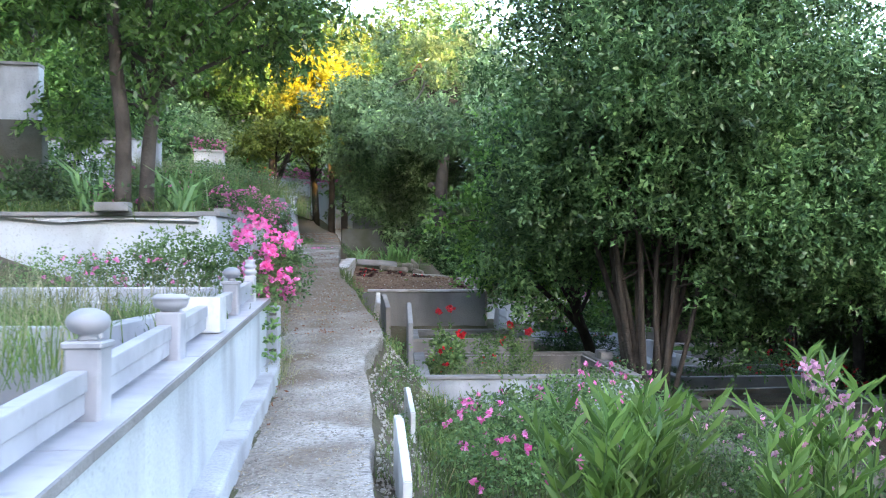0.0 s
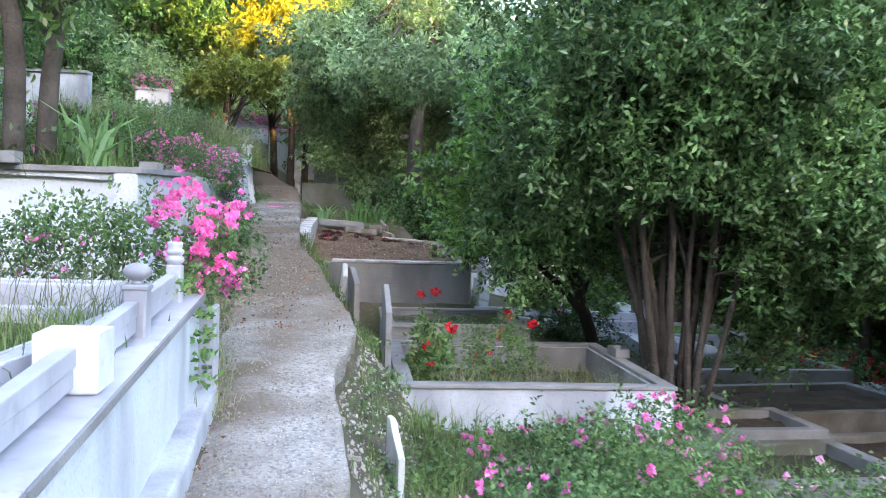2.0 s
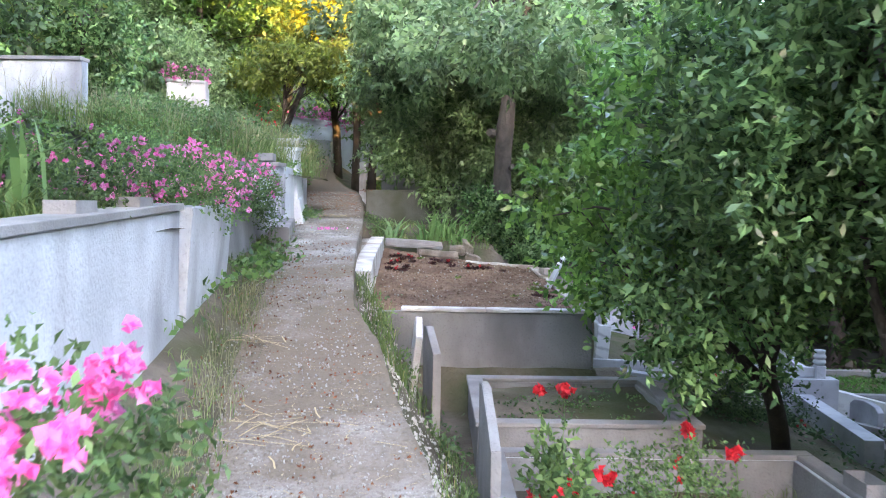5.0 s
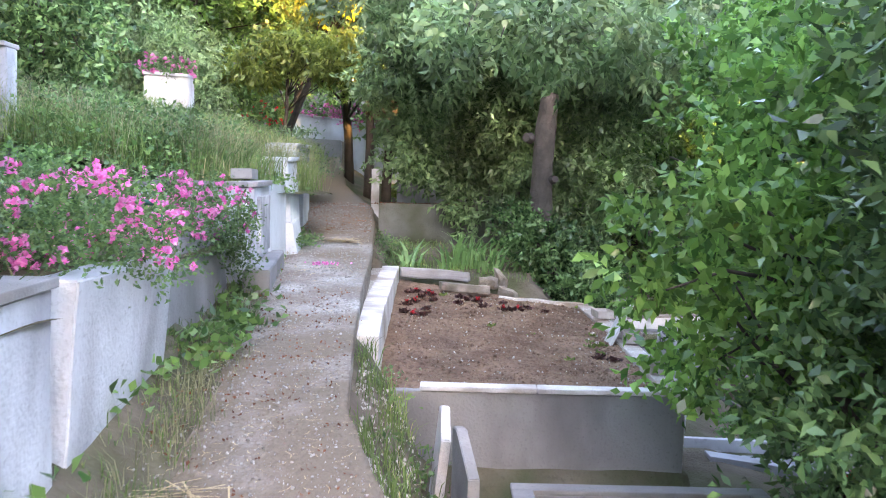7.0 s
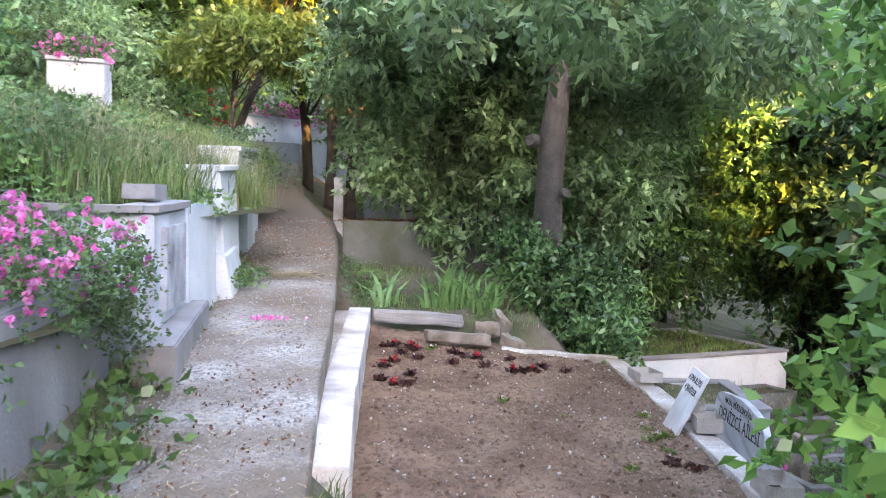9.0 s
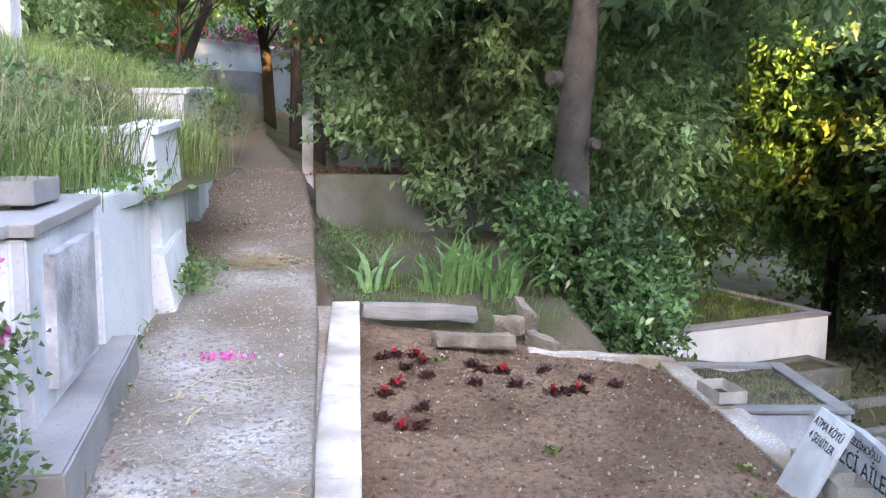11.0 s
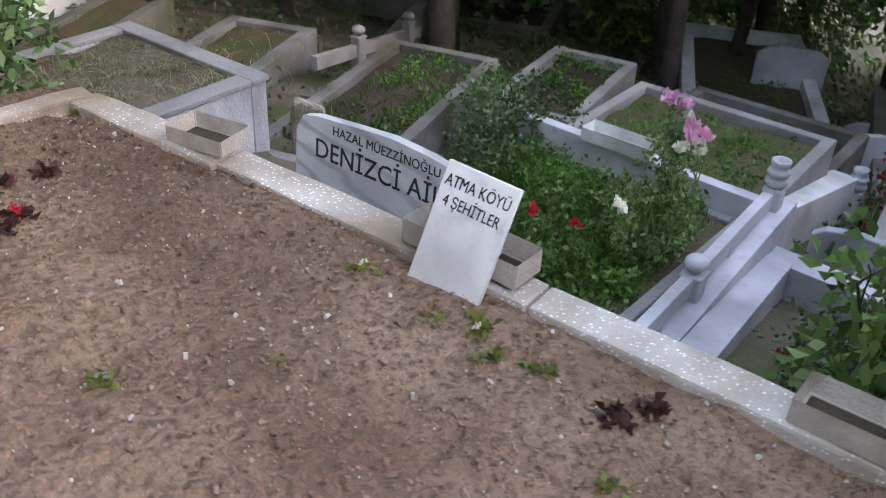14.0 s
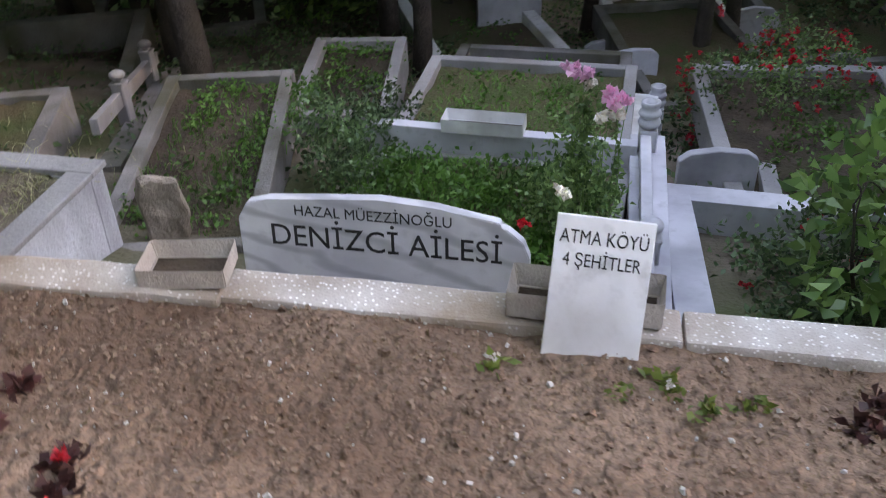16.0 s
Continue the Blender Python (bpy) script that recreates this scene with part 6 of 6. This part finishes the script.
# sword-leaved iris clumps
def iris(seed, place, count, height, width=0.058):
    height *= 1.3
    rng = np.random.default_rng(seed)
    th = thing("iris_clump", place, "clump of grey green sword shaped iris leaves", "iris", "iris clumps")
    feet = np.array([place] * count) + rng.normal(size=(count, 3)) * np.array([0.09, 0.09, 0])
    feet[:, 2] = place[2] - 0.03
    finish("leaves", blades_mesh("leaves", rng, feet, height, width, 0.55, place, 0.35), M_IRIS, th)


for k, (x, y, z, c, h) in enumerate(((-0.55, 6.95, 0.60, 16, 0.42), (0.26, 6.85, 0.58, 34, 0.52), (0.55, 7.05, 0.58, 26, 0.55), (0.90, 6.9, 0.55, 24, 0.46), (0.72, 6.6, 0.55, 10, 0.40),
                                     (-2.0, -7.3, 1.22, 26, 0.55), (-2.5, -6.6, 1.25, 22, 0.55), (-2.2, -6.1, 1.25, 20, 0.5), (-3.3, -7.2, 1.3, 22, 0.55))):
    iris(200 + k, (x, y, z), c, h)


# ---- plants and litter on the soil plot ----
def bedding(seed, x, y, bloom, size=0.05):
    z = bed_soil(x, y) - 0.02
    rng = np.random.default_rng(seed)
    th = thing("bedding_plant", (x, y, z), "small bronze leaved bedding plant with red flowers" if bloom else "small dark bronze leaved seedling in soil", "bedding plant", "bedding plants")
    n = 26
    at = np.array([(x, y, z)] * n) + rng.normal(size=(n, 3)) * np.array([0.025, 0.025, 0.0]) + np.array([0, 0, 0.01])
    way = unit(rng.normal(size=(n, 3)) * np.array([1, 1, 0.4]) + np.array([0, 0, 0.7]))
    finish("leaves", quick_mesh("leaves", leaf_quads(rng, at, way, size * 1.4, size, 0.2), 4, (x, y, z)), M_DARKLEAF, th)
    if bloom:
        at = np.array([(x, y, z + size * 1.1)] * 12) + rng.normal(size=(12, 3)) * 0.014
        finish("blossoms", blooms("blossoms", rng, at, 0.028, 3, (x, y, z)), M_RED, th)


for k, (x, y, b) in enumerate(((-0.30, 5.02, 1), (-0.12, 5.08, 1), (-0.06, 4.92, 1), (-0.28, 4.35, 1), (-0.38, 4.15, 1), (-0.03, 4.62, 0), (-0.25, 3.55, 1), (-0.14, 3.62, 0), (0.62, 4.85, 1), (0.98, 4.42, 1), (1.08, 4.46, 0), (1.2, 4.5, 1),
                               (-0.4, 4.95, 0), (-0.2, 4.75, 0), (0.35, 4.85, 0), (0.45, 4.8, 0), (1.35, 4.9, 0), (1.6, 4.95, 0), (-0.1, 3.9, 0), (-0.38, 3.75, 0), (0.7, 4.6, 0), (1.0, 5.0, 0), (2.1, 1.62, 0), (1.95, 1.7, 0), (0.35, 4.45, 0))):
    bedding(300 + k, x, y, b)


def sprout(seed, x, y, size=0.05, flower=False):
    z = bed_soil(x, y) - 0.02
    rng = np.random.default_rng(seed)
    th = thing("sprout", (x, y, z), "small bright green sprout in brown soil", "seedling", "sprouts")
    n = 20
    at = np.array([(x, y, z)] * n) + rng.normal(size=(n, 3)) * np.array([0.03, 0.03, 0.004]) + np.array([0, 0, 0.012])
    way = unit(rng.normal(size=(n, 3)) * np.array([1, 1, 0.4]) + np.array([0, 0, 0.5]))
    finish("leaves", quick_mesh("leaves", leaf_quads(rng, at, way, size, size * 0.6, 0.2), 4, (x, y, z)), M_LIGHTL, th)
    if flower:
        at = np.array([(x, y, z + 0.05)] * 5) + rng.normal(size=(5, 3)) * 0.012
        finish("blossoms", blooms("blossoms", rng, at, 0.015, 5, (x, y, z)), M_WHITEP, th)


for k, (x, y, s, f) in enumerate(((0.77, 3.3, 0.055, 1), (2.08, 3.12, 0.055, 1), (2.1, 2.44, 0.06, 0), (2.03, 2.1, 0.06, 0), (1.95, 2.28, 0.055, 0), (1.98, 2.62, 0.04, 0), (2.02, 2.42, 0.04, 1), (1.62, 1.55, 0.055, 0), (0.1, 5.0, 0.05, 1), (2.2, 5.42, 0.09, 0), (1.3, 2.9, 0.02, 0))):
    sprout(350 + k, x, y, s, f)


def crumbs(name, seed, n, spot, lo, hi, material, label, cat):
    """Small loose lumps: uneven little blocks, each turned its own way."""
    rng = np.random.default_rng(seed)
    cube = np.array([(-1, -1, -1), (1, -1, -1), (1, 1, -1), (-1, 1, -1), (-1, -1, 1), (1, -1, 1), (1, 1, 1), (-1, 1, 1)], float)
    faces = ((0, 3, 2, 1), (4, 5, 6, 7), (0, 1, 5, 4), (1, 2, 6, 5), (2, 3, 7, 6), (3, 0, 4, 7))
    vs, fs = [], []
    for i in range(n):
        x, y, z = spot()
        s = lo + (hi - lo) * rng.random() ** 3
        R = np.array(Euler(rng.uniform(0, 6.3, 3)).to_matrix())
        v = (cube * rng.uniform(0.5, 1.0, (8, 3)) * np.array([1, 0.8, 0.6]) * s / 2) @ R.T + np.array([x, y, z])
        fs += [tuple(len(vs) + k for k in f) for f in faces]
        vs += v.tolist()
    me = bpy.data.meshes.new(name)
    me.from_pydata(vs, [], fs)
    return tagged(finish(name, me, material), label, cat, kind="stuff")


def on_bed():
    x, y = sr.uniform(-0.42, 2.33), sr.uniform(0.15, 5.5)
    return x, y, bed_soil(x, y) - 0.014


def on_path():
    y = sr.uniform(-17, 13)
    t = sr.random()
    x = edge_l(y) - 0.25 + (edge_r(y) - edge_l(y) + 0.2) * t
    return x, y, (way_z(y) if x > edge_l(y) else land(x, y)) + 0.002


def on_bank():
    y = sr.uniform(-17, 0)
    x = edge_r(y) + 0.05 + 0.75 * sr.random() ** 1.4
    return x, y, land(x, y) + 0.004


crumbs("gravel", 46, 5200, on_bank, 0.008, 0.05, M_PEBBLE, "pale grit and broken stones on the bank", "gravel")
crumbs("soil_crumbs", 41, 8000, on_bed, 0.006, 0.034, M_CRUMB, "loose crumbs of brown soil", "soil")
crumbs("soil_clods", 45, 700, on_bed, 0.02, 0.055, M_SOIL, "brown clods of dug soil", "soil")
crumbs("pale_stones", 42, 520, on_bed, 0.008, 0.035, M_PEBBLE, "small pale stones in the soil", "pebbles")
crumbs("gravel", 43, 13000, on_path, 0.005, 0.028, M_GRIT, "loose grit on the worn path", "gravel")
crumbs("pale_grit", 44, 5200, on_path, 0.006, 0.028, M_PEBBLE, "pale grit on the worn path", "gravel")


def straws(name, seed, n, centre, spread, length, label, width=0.004):
    rng = np.random.default_rng(seed)
    q = []
    for i in range(n):
        p = np.array([*centre(), 0.0])
        p[:2] += rng.normal(size=2) * spread
        p[2] = (way_z(p[1]) if edge_l(p[1]) < p[0] < edge_r(p[1]) else land(p[0], p[1])) + rng.uniform(0.012, 0.035)
        a = rng.uniform(0, 2 * math.pi)
        d = np.array([math.cos(a), math.sin(a), rng.uniform(-0.05, 0.12)]) * length * rng.uniform(0.4, 1.2) / 2
        s = np.array([-math.sin(a), math.cos(a), 0]) * width
        b = s * rng.uniform(-8, 8)
        q += [p - d - s, p - s + b, p + s + b, p - d + s, p - s + b, p + d - s, p + d + s, p + s + b]
    return tagged(finish(name, quick_mesh(name, np.array(q), 4, (0, 0, 0)), M_STRAW), label, "straw", kind="stuff")


straws("straw", 51, 150, lambda: (-1.55, 5.75), 0.16, 0.4, "heap of dry straw on the path", 0.006)
straws("straw", 52, 12, lambda: (-1.12, -3.6), 0.10, 0.6, "long dry stalks at the path's edge", 0.006)
straws("straw", 53, 26, lambda: (-0.55, -5.6), 0.2, 0.4, "dry stalks on the path", 0.006)
straws("straw", 54, 2000, lambda: (lambda y: (sr.uniform(edge_l(y) - 0.3, edge_r(y)), y))(sr.uniform(-16, 10)), 0.05, 0.10, "bits of dry grass on the path", 0.0025)
straws("straw", 55, 9, lambda: (-1.45, 2.3), 0.16, 0.25, "dry twigs on the path", 0.006)
rng = np.random.default_rng(77)
at = np.array([(-1.33, 2.83, way_z(2.83) + 0.02)] * 40) + rng.normal(size=(40, 3)) * np.array([0.09, 0.045, 0.006])
tagged(finish("fallen_petals", blooms("fallen_petals", rng, at, 0.03, 2, (0, 0, 0)), M_PINK), "scatter of fallen pink petals on concrete", "petals", kind="stuff")
at = np.array([(1.0, 3.0, 0.12)] * 30)
at[:, 0], at[:, 1] = rng.uniform(-0.3, 2.2, 30), rng.uniform(0.5, 5.3, 30)
at[:, 2] = [bed_soil(a, b) for a, b in at[:, :2]]
tagged(finish("fallen_petals", blooms("fallen_petals", rng, at, 0.016, 1, (0, 0, 0)), M_WHITEP), "few pale petals on brown soil", "petals", kind="stuff")


# ---- single flowers, oleanders, overhanging branches ----
def rose(seed, x, y, z, foot, material, size=0.05, label="single garden rose on a long stem"):
    rng = np.random.default_rng(seed)
    th = thing("rose", (x, y, foot), label, "rose", "single roses")
    bm = bmesh.new()
    limb(bm, random.Random(seed), (x + 0.05, y, foot), (x, y, z), 0.006, 0.003, 0.3, 6, 5)
    part("stem", bm, M_ROSELEAF, th)
    n = 12
    t = rng.uniform(0.2, 0.85, n)
    at = np.array([(x, y, foot)]) + np.stack([0.05 * (1 - t), 0 * t, (z - foot) * t], 1)
    finish("leaves", quick_mesh("leaves", leaf_quads(rng, np.repeat(at, 3, 0), unit(rng.normal(size=(36, 3))), 0.06, 0.035), 4, (x, y, foot)), M_ROSELEAF, th)
    at = np.array([(x, y, z)] * 7) + rng.normal(size=(7, 3)) * size * 0.28
    finish("blossom", blooms("blossom", rng, at, size * 0.8, 7, (x, y, foot)), material, th)


for k, (x, y, z, m, s) in enumerate(((5.35, 2.98, -0.03, M_PALEPINK, 0.075), (5.40, 2.90, -0.10, M_PALEPINK, 0.07), (5.38, 2.86, -0.17, M_WHITEP, 0.055), (5.15, 2.73, -0.14, M_PALEPINK, 0.09), (5.18, 2.62, -0.16, M_PALEPINK, 0.06),
                                     (5.12, 2.76, -0.30, M_WHITEP, 0.07), (5.2, 2.66, -0.30, M_WHITEP, 0.07), (4.35, 3.48, -0.72, M_RED, 0.045), (4.6, 3.25, -0.86, M_RED, 0.05), (4.76, 2.99, -0.67, M_WHITEP, 0.065), (4.0, 4.6, -0.75, M_PINK, 0.04))):
    rose(400 + k, x, y, z, -1.2, m, s)
for k, (x, y, z) in enumerate(((1.74, -5.64, -0.48), (1.62, -4.27, -0.13), (1.45, -3.95, -0.2), (2.6, -4.5, -0.4), (2.85, -4.9, -0.5))):
    rose(420 + k, x, y, z, -1.4, M_RED, 0.075, "red geranium bloom above green leaves")


def oleander(seed, base, stems, height, flowers, spread=0.45):
    """Upright stems with long narrow leaves in whorls; pink flower heads."""
    rng = np.random.default_rng(seed)
    r2 = random.Random(seed)
    th = thing("oleander", base, "oleander with long narrow leaves and pink flowers", "oleander", "oleanders")
    bm = bmesh.new()
    at, way, heads = [], [], []
    for s in range(stems):
        a = r2.uniform(0, 2 * math.pi)
        top = (base[0] + spread * math.cos(a) * r2.random(), base[1] + spread * math.sin(a) * r2.random(), base[2] + height * r2.uniform(0.6, 1.05))
        pts = limb(bm, r2, (base[0] + 0.1 * math.cos(a), base[1] + 0.1 * math.sin(a), base[2]), top, 0.012, 0.005, 0.2, 7, 5)
        for p in pts[2:]:
            for q in range(5):
                at.append(tuple(p))
                b = r2.uniform(0, 2 * math.pi)
                way.append((0.7 * math.cos(b), 0.7 * math.sin(b), 0.75))
        heads.append(tuple(pts[-1]))
    part("stems", bm, M_ROSELEAF, th)
    finish("leaves", quick_mesh("leaves", leaf_quads(rng, np.array(at), unit(np.array(way)), 0.27, 0.042, 0.15), 4, base), M_FRESH, th)
    if flowers:
        p = np.repeat(np.array(heads[:flowers]), 6, 0) + rng.normal(size=(flowers * 6, 3)) * 0.05
        finish("blossoms", blooms("blossoms", rng, p, 0.04, 6, base), M_PALEPINK, th)


oleander(500, (2.25, -13.6, -1.25), 13, 1.0, 0, 0.45)
oleander(501, (2.7, -13.2, -1.3), 9, 0.9, 0, 0.4)
oleander(502, (3.8, -13.6, -1.5), 10, 1.4, 8, 0.4)
oleander(503, (3.35, -13.9, -1.45), 6, 1.0, 3, 0.3)
# red flowering creeper on the far walls
rose_bush("bougainvillea", 90, (-4.6, 27.3, 4.4), [((-5.2, 27.2, 5.05), (0.9, 0.4, 0.28)), ((-4.0, 27.2, 5.0), (0.9, 0.4, 0.38)), ((-2.8, 27.3, 4.7), (0.7, 0.4, 0.25))], 160, 150, 0.09, M_PINK, "pink red bougainvillea over a far white wall", cluster=2, leaf=0.12, petals=6)
rose_bush("bougainvillea", 91, (-6.9, 26.0, 4.4), [((-7.0, 25.5, 5.0), (0.9, 0.6, 0.5))], 160, 24, 0.09, M_RED, "red flowering creeper up the hill", cluster=2, leaf=0.12, petals=6)
rose_bush("bougainvillea", 93, (-5.5, 9.2, 3.6), [((-5.4, 9.2, 4.25), (0.6, 0.3, 0.22))], 90, 40, 0.06, M_PINK, "pink creeper over a stained white wall", cluster=2, leaf=0.08, petals=6)
rose_bush("bougainvillea", 92, (-9.8, 22.2, 5.2), [((-10.0, 22.1, 5.6), (1.0, 0.5, 0.35))], 160, 60, 0.09, M_PINK, "pink flowers over a white grave wall", cluster=2, leaf=0.12, petals=6)

# overhanging branch at the plot's far side
tree("rose_shrub", 95, (4.6, 0.9, -1.6), [((4.6, 0.9, -1.6), (4.2, 1.3, -0.3), 0.02, 0.008)],
     [((4.2, 1.2, -0.55), (0.4, 0.4, 0.45)), ((4.9, 0.8, -0.6), (0.6, 0.5, 0.5)), ((3.9, 0.6, -0.6), (0.45, 0.4, 0.4))], M_BROAD, 120, 6, 0.15, 0.085, M_BARK, "leafy green shrub beside the soil plot", 0.1, 0.1, 0.6, 0.2, 0.3, 10)

# green pipe frame among the roses
th = thing("pipe_frame", (-1.9, -1.9, 1.3), "bent green painted pipe frame among roses", "pipe frame")
bm = bmesh.new()
tube(bm, [(-1.82, -1.9, 1.25), (-1.83, -1.9, 1.70), (-1.86, -1.9, 1.74), (-2.5, -2.0, 1.78)], [0.022] * 4, 8)
part("pipe", bm, M_PIPE, th)
